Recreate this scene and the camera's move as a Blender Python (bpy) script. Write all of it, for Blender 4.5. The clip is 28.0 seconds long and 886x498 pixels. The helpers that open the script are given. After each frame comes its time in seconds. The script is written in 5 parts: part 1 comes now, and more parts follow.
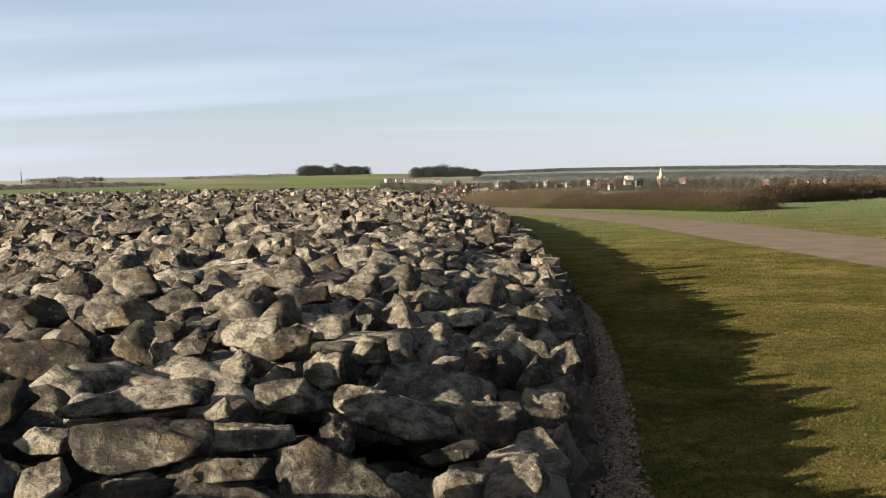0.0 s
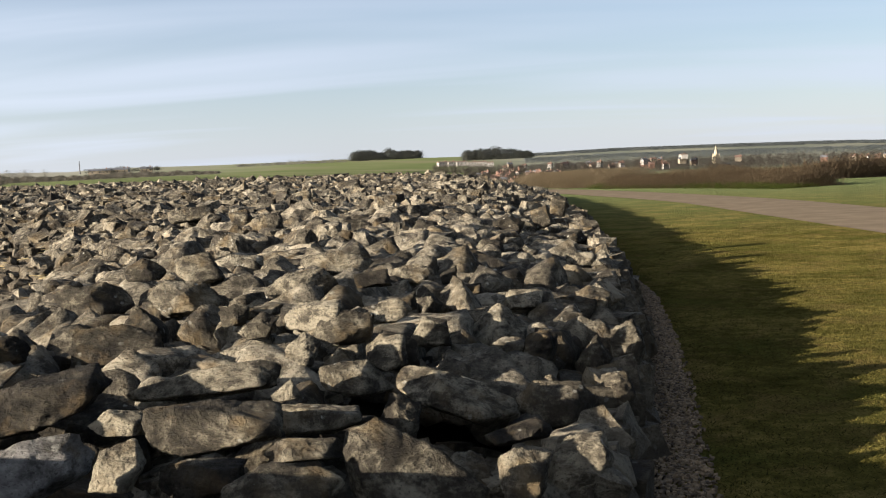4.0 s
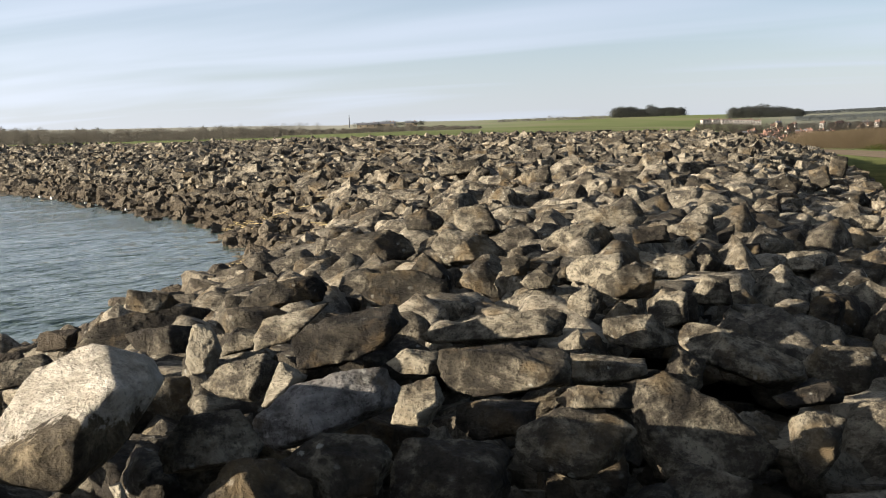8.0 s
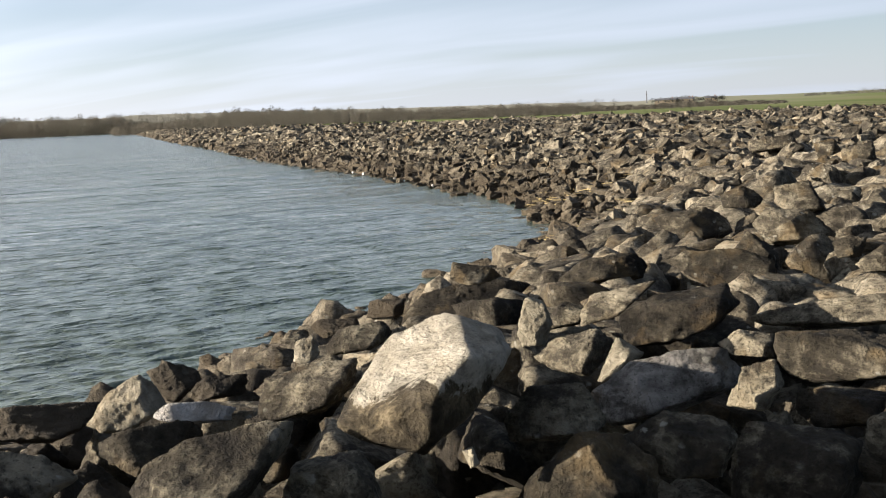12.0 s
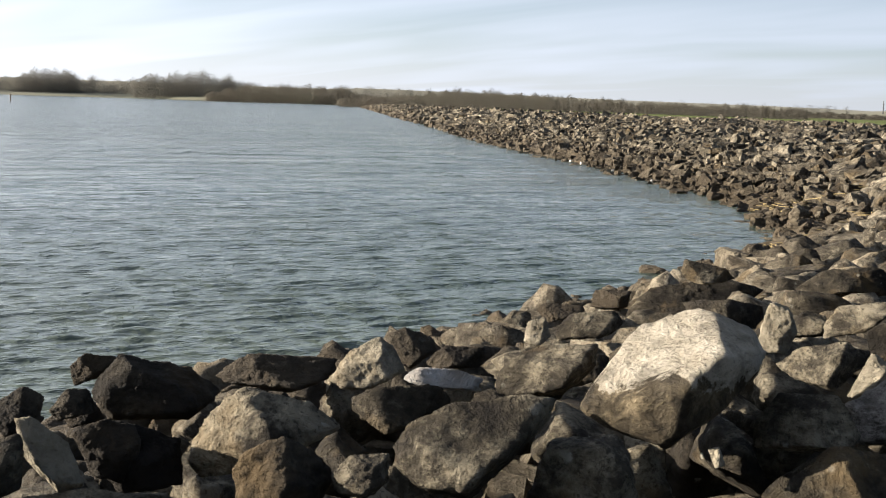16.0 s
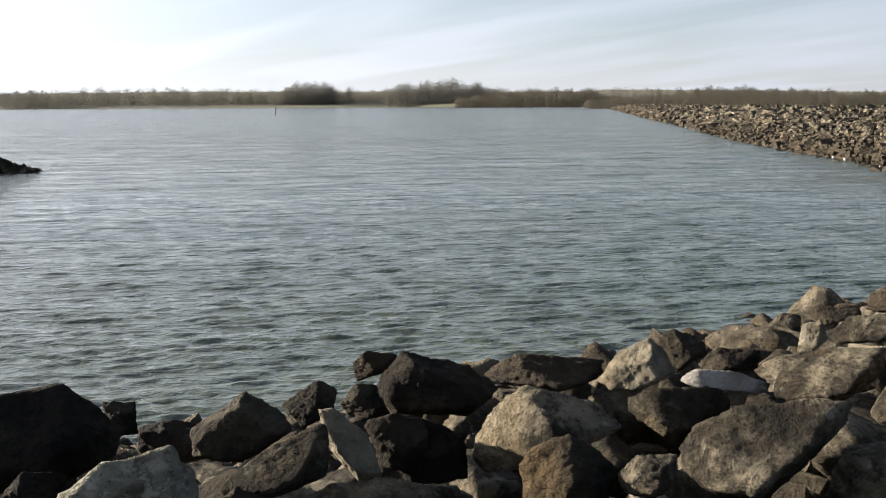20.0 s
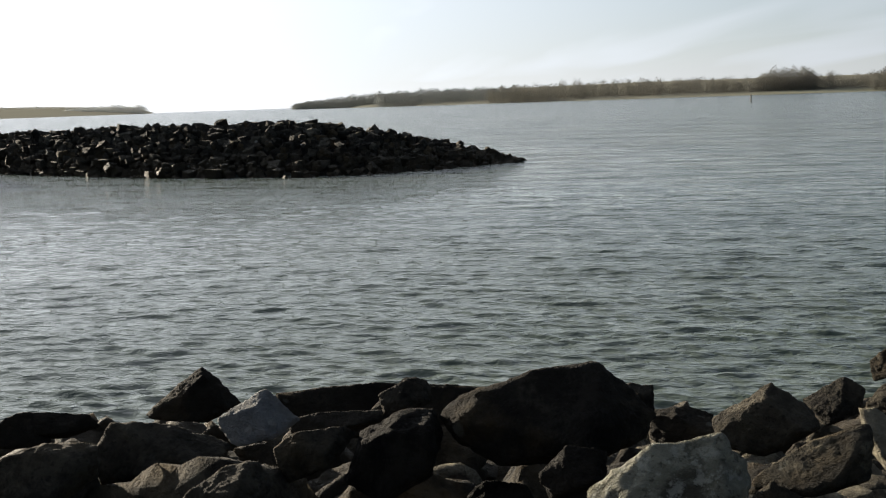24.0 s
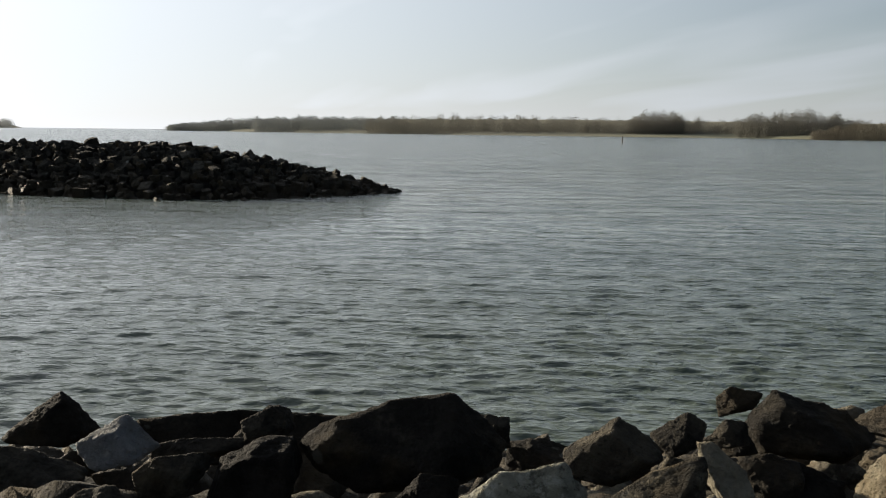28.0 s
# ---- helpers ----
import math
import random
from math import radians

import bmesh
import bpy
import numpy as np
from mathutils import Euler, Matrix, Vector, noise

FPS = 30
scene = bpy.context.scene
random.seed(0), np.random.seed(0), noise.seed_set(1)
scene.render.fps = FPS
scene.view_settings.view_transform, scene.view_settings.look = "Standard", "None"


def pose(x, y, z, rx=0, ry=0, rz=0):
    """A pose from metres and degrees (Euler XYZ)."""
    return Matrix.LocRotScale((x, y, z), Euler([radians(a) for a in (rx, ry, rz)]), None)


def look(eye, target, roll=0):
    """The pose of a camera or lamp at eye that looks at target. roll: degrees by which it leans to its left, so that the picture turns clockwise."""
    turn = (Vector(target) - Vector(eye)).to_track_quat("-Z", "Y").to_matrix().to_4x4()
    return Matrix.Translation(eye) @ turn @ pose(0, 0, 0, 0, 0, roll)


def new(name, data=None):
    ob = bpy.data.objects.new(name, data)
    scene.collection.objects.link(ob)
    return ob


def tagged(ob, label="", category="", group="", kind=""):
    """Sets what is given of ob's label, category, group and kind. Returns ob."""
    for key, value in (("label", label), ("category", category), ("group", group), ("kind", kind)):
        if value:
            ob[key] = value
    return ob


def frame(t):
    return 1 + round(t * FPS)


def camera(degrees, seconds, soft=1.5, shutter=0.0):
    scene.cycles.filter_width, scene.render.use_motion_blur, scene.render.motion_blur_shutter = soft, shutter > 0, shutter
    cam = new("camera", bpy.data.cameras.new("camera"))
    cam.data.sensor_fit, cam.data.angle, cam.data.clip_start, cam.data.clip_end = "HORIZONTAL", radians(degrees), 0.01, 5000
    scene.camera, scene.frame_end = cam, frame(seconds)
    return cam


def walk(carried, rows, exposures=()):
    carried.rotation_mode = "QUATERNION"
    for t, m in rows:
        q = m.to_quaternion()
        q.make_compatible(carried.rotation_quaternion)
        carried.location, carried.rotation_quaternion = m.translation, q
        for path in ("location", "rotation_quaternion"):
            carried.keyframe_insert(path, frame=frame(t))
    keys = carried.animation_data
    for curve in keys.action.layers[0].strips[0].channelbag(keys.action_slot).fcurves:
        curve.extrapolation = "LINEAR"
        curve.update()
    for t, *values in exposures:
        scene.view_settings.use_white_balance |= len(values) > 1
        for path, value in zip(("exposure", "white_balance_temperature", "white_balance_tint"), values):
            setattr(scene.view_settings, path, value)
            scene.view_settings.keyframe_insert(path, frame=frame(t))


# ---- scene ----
cam = camera(43.0, 28.0, 1.1)
PATH = [
    (0.0, 0.001, -0.001, 1.700, 86.33, 1.41, 0.01),
    (0.5, -0.003, 0.002, 1.694, 85.92, 1.18, 0.18),
    (1.0, -0.008, 0.006, 1.693, 85.76, 1.58, -0.40),
    (1.5, -0.013, 0.003, 1.690, 86.03, 1.26, -0.44),
    (2.0, -0.015, -0.002, 1.690, 86.10, 1.31, 0.19),
    (2.5, -0.013, -0.003, 1.694, 85.92, 1.33, 0.46),
    (4.5, -0.033, -0.050, 1.696, 85.47, 2.91, 3.85),
    (5.0, -0.035, -0.060, 1.695, 85.17, 3.08, 5.24),
    (5.5, -0.043, -0.068, 1.696, 84.38, 3.38, 6.89),
    (6.0, -0.071, -0.068, 1.691, 84.01, 3.08, 7.89),
    (6.5, -0.093, -0.076, 1.687, 83.66, 2.80, 9.30),
    (7.0, -0.116, -0.088, 1.688, 84.01, 2.38, 10.84),
    (7.5, -0.139, -0.104, 1.689, 83.86, 1.97, 13.09),
    (8.0, -0.156, -0.118, 1.688, 83.86, 1.92, 15.80),
    (8.5, -0.176, -0.129, 1.687, 83.84, 2.15, 18.38),
    (9.0, -0.189, -0.142, 1.690, 83.65, 2.67, 20.76),
    (9.5, -0.206, -0.156, 1.693, 83.81, 2.81, 22.95),
    (10.0, -0.212, -0.168, 1.697, 84.02, 3.19, 24.93),
    (10.5, -0.229, -0.175, 1.698, 83.84, 3.01, 26.62),
    (11.0, -0.257, -0.180, 1.691, 83.42, 2.85, 28.40),
    (11.5, -0.283, -0.180, 1.689, 83.22, 2.65, 29.50),
    (12.0, -0.292, -0.179, 1.691, 83.26, 2.55, 30.72),
    (12.5, -0.291, -0.188, 1.694, 83.31, 2.53, 31.82),
    (14.5, -0.318, -0.257, 1.689, 83.09, -0.09, 36.35),
    (15.0, -0.347, -0.257, 1.684, 82.90, -0.68, 38.05),
    (15.5, -0.380, -0.266, 1.682, 82.87, -1.20, 39.80),
    (16.0, -0.409, -0.278, 1.678, 82.70, -1.69, 41.73),
    (16.5, -0.417, -0.285, 1.679, 82.88, -1.76, 43.01),
    (17.0, -0.413, -0.297, 1.681, 83.22, -1.42, 44.50),
    (17.5, -0.405, -0.305, 1.680, 83.19, -1.14, 45.74),
    (18.0, -0.408, -0.308, 1.679, 83.32, -0.93, 46.57),
    (18.5, -0.418, -0.320, 1.677, 83.32, -0.38, 48.20),
    (19.0, -0.419, -0.331, 1.680, 83.09, 0.65, 50.04),
    (19.5, -0.436, -0.339, 1.676, 83.12, 0.40, 52.56),
    (20.0, -0.449, -0.341, 1.671, 82.69, 0.30, 54.17),
    (20.5, -0.463, -0.347, 1.670, 82.58, 0.52, 56.05),
    (21.0, -0.477, -0.354, 1.667, 82.62, 0.69, 58.21),
    (21.5, -0.512, -0.376, 1.657, 82.42, 0.60, 63.19),
    (22.0, -0.532, -0.394, 1.656, 81.89, -0.33, 67.12),
    (22.5, -0.531, -0.407, 1.662, 81.99, 0.13, 69.94),
    (24.5, -0.544, -0.444, 1.655, 82.80, 1.73, 79.76),
    (25.0, -0.523, -0.458, 1.656, 82.99, 1.02, 81.18),
    (25.5, -0.518, -0.460, 1.656, 83.27, -0.09, 81.34),
    (26.0, -0.518, -0.462, 1.658, 83.43, -0.23, 81.13),
    (26.5, -0.512, -0.459, 1.658, 83.45, -0.09, 79.61),
    (27.0, -0.504, -0.450, 1.661, 83.59, 0.46, 77.87),
    (27.5, -0.489, -0.441, 1.665, 83.68, -0.07, 75.44),
    (28.0, -0.470, -0.432, 1.671, 84.07, -0.70, 71.58),
]
DUST, SKY = 0.3, 0.023
EXPOSURES = [(0.0, 2.36, 5850, 15), (12.0, 2.33, 5850, 15), (16.0, 2.30, 5850, 15), (17.0, 2.26, 5850, 15), (18.0, 2.06, 5880, 15), (20.0, 2.11, 5920, 15), (21.0, 2.06, 5930, 14), (22.0, 1.93, 5950, 13), (25.0, 1.57, 6000, 11), (28.0, 1.48, 6050, 11)]
walk(cam, [(t, pose(*p)) for t, *p in PATH], EXPOSURES)

# ---- sky and sun ----
SUN_AZ, SUN_EL = 119.5, 13.6  # degrees left of the first view, above the horizon
sun_dir = Vector((-math.sin(radians(SUN_AZ)) * math.cos(radians(SUN_EL)), math.cos(radians(SUN_AZ)) * math.cos(radians(SUN_EL)), math.sin(radians(SUN_EL))))
sun = new("sun", bpy.data.lights.new("sun", "SUN"))
sun.data.energy, sun.data.angle, sun.data.color = 5.0, radians(0.6), (1.0, 0.85, 0.62)
sun.matrix_world = look(sun_dir * 60, (0, 0, 0))


class Tree:
    """A small writer of node trees."""

    def __init__(self, tree):
        self.t = tree

    def n(self, kind, values=(), operation="", use_clamp=False, data_type="", blend_type="", interpolation_type=""):
        node = self.t.nodes.new(kind)
        if operation:
            node.operation = operation
        if use_clamp:
            node.use_clamp = True
        if data_type:
            node.data_type, node.blend_type = data_type, blend_type
        if interpolation_type:
            node.interpolation_type = interpolation_type
        for key, value in dict(values).items():
            if isinstance(value, bpy.types.NodeSocket):
                self.t.links.new(value, node.inputs[key])
            else:
                node.inputs[key].default_value = value
        return node

    def math(self, op, a, b=0.0, c=0.0, clamp=False):
        return self.n("ShaderNodeMath", {0: a, 1: b, 2: c}, operation=op, use_clamp=clamp).outputs[0]

    def noise(self, vec, scale, detail=4.0, rough=0.55, dist=0.0):
        return self.n("ShaderNodeTexNoise", {"Vector": vec, "Scale": scale, "Detail": detail, "Roughness": rough, "Distortion": dist}).outputs["Fac"]

    def ramp(self, fac, *stops):
        node = self.n("ShaderNodeValToRGB", {"Fac": fac})
        els = node.color_ramp.elements
        while len(els) < len(stops):
            els.new(0.5)
        for e, (p, c) in zip(els, stops):
            e.position, e.color = p, (*c, 1) if isinstance(c, tuple) else (c, c, c, 1)
        return node.outputs["Color"]

    def mix(self, fac, a, b, how="MIX"):
        node = self.n("ShaderNodeMix", data_type="RGBA", blend_type=how)
        for sock, value in ((node.inputs[0], fac), (node.inputs[6], a), (node.inputs[7], b)):
            if isinstance(value, bpy.types.NodeSocket):
                self.t.links.new(value, sock)
            else:
                sock.default_value = (*value, 1) if isinstance(value, tuple) else value
        return node.outputs[2]

    def mapping(self, vec, scale=(1, 1, 1), rot=(0, 0, 0), loc=(0, 0, 0)):
        return self.n("ShaderNodeMapping", {"Vector": vec, "Scale": scale, "Rotation": rot, "Location": loc}).outputs[0]


world = bpy.data.worlds.new("world")
scene.world = world
world.use_nodes = True
world.node_tree.nodes.clear()
w = Tree(world.node_tree)
sky = w.n("ShaderNodeTexSky")
sky.sky_type, sky.sun_disc = "NISHITA", False
sky.sun_elevation, sky.sun_rotation = radians(SUN_EL), radians(-SUN_AZ)
sky.altitude, sky.air_density, sky.dust_density, sky.ozone_density = 80.0, 1.0, DUST, 1.9
ray_dir = w.n("ShaderNodeTexCoord").outputs["Generated"]
split = w.n("ShaderNodeSeparateXYZ", {0: ray_dir})
# thin high cloud, seen on a flat layer overhead
height = w.math("MAXIMUM", split.outputs[2], 0.0)
up = w.math("ADD", height, 0.10)
flat = w.n("ShaderNodeCombineXYZ", {0: w.math("DIVIDE", split.outputs[0], up), 1: w.math("DIVIDE", split.outputs[1], up), 2: 0.0}).outputs[0]
veil = w.noise(w.mapping(flat, (0.34, 1.05, 1), (0, 0, radians(12)), (3.1, 1.7, 0)), 0.40, 3.0, 0.42, 0.6)
wisp = w.noise(w.mapping(flat, (0.45, 1.5, 1), (0, 0, radians(-8)), (0.4, 5.2, 0)), 0.85, 3.0, 0.42, 0.6)
cover = w.math("ADD", w.math("MULTIPLY", veil, 0.6), w.math("MULTIPLY", wisp, 0.4))
cover = w.n("ShaderNodeMapRange", {0: cover, 1: 0.34, 2: 0.68, 3: 0.38, 4: 0.90}, interpolation_type="SMOOTHSTEP").outputs[0]
cover = w.math("MULTIPLY", cover, w.n("ShaderNodeMapRange", {0: height, 1: 0.2, 2: 0.5, 3: 1.0, 4: 0.06}).outputs[0])  # clear overhead
sun_vec = w.n("ShaderNodeCombineXYZ", {0: sun_dir.x, 1: sun_dir.y, 2: sun_dir.z}).outputs[0]
toward = w.n("ShaderNodeVectorMath", {0: ray_dir, 1: sun_vec}, operation="DOT_PRODUCT").outputs["Value"]
forward = w.math("POWER", w.math("MAXIMUM", toward, 0.0), 2.6)
side = w.n("ShaderNodeMapRange", {0: toward, 1: -0.35, 2: 1.0}).outputs[0]
cloud_light = w.math("ADD", w.math("MULTIPLY_ADD", side, 4.6, 7.0), w.math("MULTIPLY", forward, 9.0))
cloud = w.mix(1.0, w.mix(side, (0.895, 0.955, 1.0), (0.985, 0.985, 0.960)), w.n("ShaderNodeCombineXYZ", {0: cloud_light, 1: cloud_light, 2: cloud_light}).outputs[0], "MULTIPLY")
haze = w.math("POWER", w.math("SUBTRACT", 1.0, height), 7.0)
cover = w.math("MAXIMUM", cover, w.math("MULTIPLY", haze, w.math("ADD", 0.70, w.math("MULTIPLY", forward, 0.30))), clamp=True)
cover = w.math("MAXIMUM", cover, w.math("MULTIPLY", w.math("POWER", w.math("MAXIMUM", toward, 0.0), 1.0), 0.98), clamp=True)  # bright veil round the sun
sky_col = w.mix(cover, sky.outputs[0], cloud)
bg = w.n("ShaderNodeBackground", {"Color": sky_col, "Strength": SKY})
out = w.n("ShaderNodeOutputWorld", {"Surface": bg.outputs[0]})


# ---- materials ----
def material(name):
    m = bpy.data.materials.new(name)
    m.use_nodes = True
    m.node_tree.nodes.clear()
    t = Tree(m.node_tree)
    shader = t.n("ShaderNodeBsdfPrincipled")
    t.n("ShaderNodeOutputMaterial", {"Surface": shader.outputs[0]})

    def put(**values):
        names = {"color": "Base Color", "rough": "Roughness", "normal": "Normal", "metal": "Metallic", "spec": "Specular IOR Level", "sub": "Subsurface Weight"}
        for key, value in values.items():
            sock = shader.inputs[names[key]]
            if isinstance(value, bpy.types.NodeSocket):
                t.t.links.new(value, sock)
            else:
                sock.default_value = (*value, 1) if isinstance(value, tuple) else value
    return m, t, put


def rock_material(name, low, mid, high, joined=False, pale=0.0, wet=False, scale=1.0, skirt=False, flecks=False):
    """Weathered limestone: pits, dark crust, lichen, rust; a darker band near the water."""
    m, t, put = material(name)
    place = t.n("ShaderNodeNewGeometry")
    pos = place.outputs["Position"]
    rnd = place.outputs["Random Per Island"] if joined else t.n("ShaderNodeObjectInfo").outputs["Random"]
    vec = t.n("ShaderNodeVectorMath", {0: pos, 1: t.n("ShaderNodeCombineXYZ", {0: t.math("MULTIPLY", rnd, 37.0), 1: t.math("MULTIPLY", rnd, 91.0), 2: t.math("MULTIPLY", rnd, 53.0)}).outputs[0]}, operation="ADD").outputs[0]
    broad = t.noise(vec, 2.4 * scale, 5.0, 0.62, 0.6)
    grain = t.noise(vec, 24.0 * scale, 6.0, 0.72)
    speck = t.noise(vec, 70.0 * scale, 3.0, 0.6)
    patch = t.noise(vec, 7.0 * scale, 8.0, 0.72, 0.5)
    seams = t.noise(t.mapping(vec, (1.0, 1.0, 4.5), (0.5, 0.3, 0.0)), 6.0 * scale, 5.0, 0.65, 0.4)  # bedding of the stone
    tone = t.math("ADD", t.math("MULTIPLY", broad, 0.36), t.math("ADD", t.math("MULTIPLY", patch, 0.34), t.math("ADD", t.math("MULTIPLY", grain, 0.16), t.math("MULTIPLY", seams, 0.14))))
    tone = t.math("ADD", tone, t.math("MULTIPLY", t.math("SUBTRACT", rnd, 0.5), 0.12))
    col = t.ramp(tone, (0.40, low), (0.49, mid), (0.59, high))
    crust = t.n("ShaderNodeMapRange", {0: t.noise(vec, 5.5 * scale, 9.0, 0.74, 0.3), 1: 0.51, 2: 0.58, 3: 0.0, 4: 0.78 * (1 - pale)}).outputs[0]
    col = t.mix(crust, col, (0.022, 0.019, 0.015))
    pit = t.n("ShaderNodeMapRange", {0: speck, 1: 0.58, 2: 0.66, 3: 0.0, 4: 0.6 * (1 - pale)}).outputs[0]
    col = t.mix(pit, col, (0.016, 0.014, 0.012))
    spots = t.n("ShaderNodeTexVoronoi", {"Vector": vec, "Scale": 13.0 * scale, "Randomness": 1.0}).outputs["Distance"]
    lichen = t.math("MULTIPLY", t.n("ShaderNodeMapRange", {0: t.math("ADD", spots, t.math("MULTIPLY", t.math("SUBTRACT", grain, 0.5), 0.7)), 1: 0.12, 2: 0.20, 3: 1.0, 4: 0.0}).outputs[0], t.n("ShaderNodeMapRange", {0: t.noise(vec, 5.0 * scale, 3.0), 1: 0.52, 2: 0.66}).outputs[0])
    if flecks:
        lichen = t.n("ShaderNodeMapRange", {0: t.noise(vec, 40.0, 6.0, 0.72), 1: 0.52, 2: 0.60}).outputs[0]
    col = t.mix(t.math("MULTIPLY", lichen, 0.2 if wet else 0.55), col, (0.40, 0.395, 0.34))
    rust = t.n("ShaderNodeMapRange", {0: t.noise(vec, 3.4 * scale, 5.0, 0.62), 1: 0.53, 2: 0.66, 3: 0.0, 4: 0.2 if wet else 0.38}).outputs[0]
    col = t.mix(rust, col, (0.15, 0.105, 0.048))
    if skirt:  # brown crust below the bleached face
        own = t.n("ShaderNodeVectorMath", {0: t.n("ShaderNodeTexCoord").outputs["Object"], 1: (-0.05, 0.2, 1.0)}, operation="DOT_PRODUCT").outputs["Value"]
        edge = t.math("ADD", own, t.math("MULTIPLY", t.math("SUBTRACT", patch, 0.5), 0.30))
        low_part = t.n("ShaderNodeMapRange", {0: edge, 1: -0.045, 2: -0.06, 3: 0.0, 4: 0.94}).outputs[0]
        col = t.mix(low_part, col, t.ramp(patch, (0.38, (0.012, 0.0095, 0.006)), (0.50, (0.05, 0.040, 0.024)), (0.62, (0.17, 0.137, 0.085))))
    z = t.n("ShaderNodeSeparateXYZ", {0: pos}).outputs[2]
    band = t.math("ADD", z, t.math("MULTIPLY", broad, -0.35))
    damp_shade = t.n("ShaderNodeMapRange", {0: band, 1: 0.38 if not wet else 0.75, 2: -0.12 if not wet else 0.25, 3: 0.0, 4: 0.78 if not wet else 0.85}).outputs[0]
    col = t.mix(damp_shade, col, (0.052, 0.041, 0.026))
    rough = t.n("ShaderNodeMapRange", {0: damp_shade, 1: 0.0, 2: 1.0, 3: 0.92, 4: 0.7}).outputs[0]
    relief = t.math("ADD", t.math("MULTIPLY", grain, 0.55), t.math("ADD", t.math("MULTIPLY", seams, 0.5), t.math("ADD", t.math("MULTIPLY", pit, -0.12), t.math("MULTIPLY", patch, 1.2))))
    bump = t.n("ShaderNodeBump", {"Height": relief, "Strength": 1.0, "Distance": 0.075 / scale})
    put(color=col, rough=rough, normal=bump.outputs[0], spec=0.1)
    return m


ROCK = {
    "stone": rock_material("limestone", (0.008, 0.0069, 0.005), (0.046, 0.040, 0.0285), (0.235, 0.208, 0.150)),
    "pale": rock_material("fresh_limestone", (0.09, 0.08, 0.058), (0.19, 0.17, 0.125), (0.33, 0.298, 0.225), pale=0.6),
    "white": rock_material("bleached_limestone", (0.10, 0.088, 0.064), (0.23, 0.208, 0.162), (0.37, 0.342, 0.28), pale=0.5, skirt=True),
    "ashen": rock_material("ashen_limestone", (0.022, 0.021, 0.019), (0.066, 0.063, 0.057), (0.215, 0.204, 0.186), pale=0.1),
    "chalk": rock_material("chalky_limestone", (0.16, 0.16, 0.155), (0.24, 0.24, 0.236), (0.36, 0.358, 0.35), pale=0.85),
    "lichen": rock_material("lichened_limestone", (0.03, 0.028, 0.020), (0.095, 0.091, 0.066), (0.25, 0.242, 0.19), pale=0.1, flecks=True),
    # darker copy: shade of backlit stones put into the colour, with algae brown
    "wet": rock_material("wet_shade_limestone", (0.005, 0.0043, 0.0032), (0.013, 0.0112, 0.0082), (0.068, 0.059, 0.043), wet=True),
}
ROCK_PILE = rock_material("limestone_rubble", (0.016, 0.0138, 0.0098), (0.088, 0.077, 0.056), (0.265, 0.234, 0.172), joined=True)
# fill between the near stones: shade of the gaps put into the colour
ROCK_GAP_SHADE = rock_material("gap_shade_rubble", (0.005, 0.0043, 0.0032), (0.018, 0.0155, 0.0115), (0.06, 0.052, 0.039), joined=True, wet=True)
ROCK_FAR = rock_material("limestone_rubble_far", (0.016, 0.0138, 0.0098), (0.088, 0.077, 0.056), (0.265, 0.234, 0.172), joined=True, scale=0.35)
# darker than the far rubble: the mole's backlit shade is in the colour
ROCK_MOLE = rock_material("mole_shade_rubble", (0.010, 0.0087, 0.0066), (0.034, 0.030, 0.0225), (0.105, 0.094, 0.072), joined=True, scale=0.35)


def plain(name, low, high, scale=4.0, rough=0.85, bump=0.0, rnd=False, spec=0.3):
    m, t, put = material(name)
    pos = t.n("ShaderNodeNewGeometry")
    fac = t.noise(pos.outputs["Position"], scale, 5.0, 0.6)
    if rnd:
        fac = t.math("ADD", t.math("MULTIPLY", fac, 0.5), t.math("MULTIPLY", pos.outputs["Random Per Island"], 0.5))
    put(color=t.ramp(fac, (0.3, low), (0.7, high)), rough=rough, spec=spec)
    if bump:
        put(normal=t.n("ShaderNodeBump", {"Height": t.noise(pos.outputs["Position"], scale * 6, 4.0), "Strength": 0.6, "Distance": bump}).outputs[0])
    return m


def foliage(name, low, high, scale=0.02):
    """Twigs seen as a mass: light passes through, and the crown's upward turn softens each twig's own facing."""
    m = bpy.data.materials.new(name)
    m.use_nodes = True
    m.node_tree.nodes.clear()
    t = Tree(m.node_tree)
    geo = t.n("ShaderNodeNewGeometry")
    fac = t.math("ADD", t.math("MULTIPLY", t.noise(geo.outputs["Position"], scale, 5.0, 0.6), 0.6), t.math("MULTIPLY", geo.outputs["Random Per Island"], 0.4))
    col = t.ramp(fac, (0.3, low), (0.7, high))
    own = t.n("ShaderNodeVectorMath", {0: geo.outputs["Normal"], 1: (0.28, 0.28, 0.28)}, operation="MULTIPLY").outputs[0]
    turned = t.n("ShaderNodeVectorMath", {0: t.n("ShaderNodeVectorMath", {0: own, 1: (0.0, 0.0, 0.75)}, operation="ADD").outputs[0]}, operation="NORMALIZE").outputs[0]
    front = t.n("ShaderNodeBsdfDiffuse", {"Color": col, "Normal": turned})
    through_ = t.n("ShaderNodeBsdfTranslucent", {"Color": col, "Normal": turned})
    both = t.n("ShaderNodeMixShader", {0: 0.4, 1: front.outputs[0], 2: through_.outputs[0]})
    t.n("ShaderNodeOutputMaterial", {"Surface": both.outputs[0]})
    return m


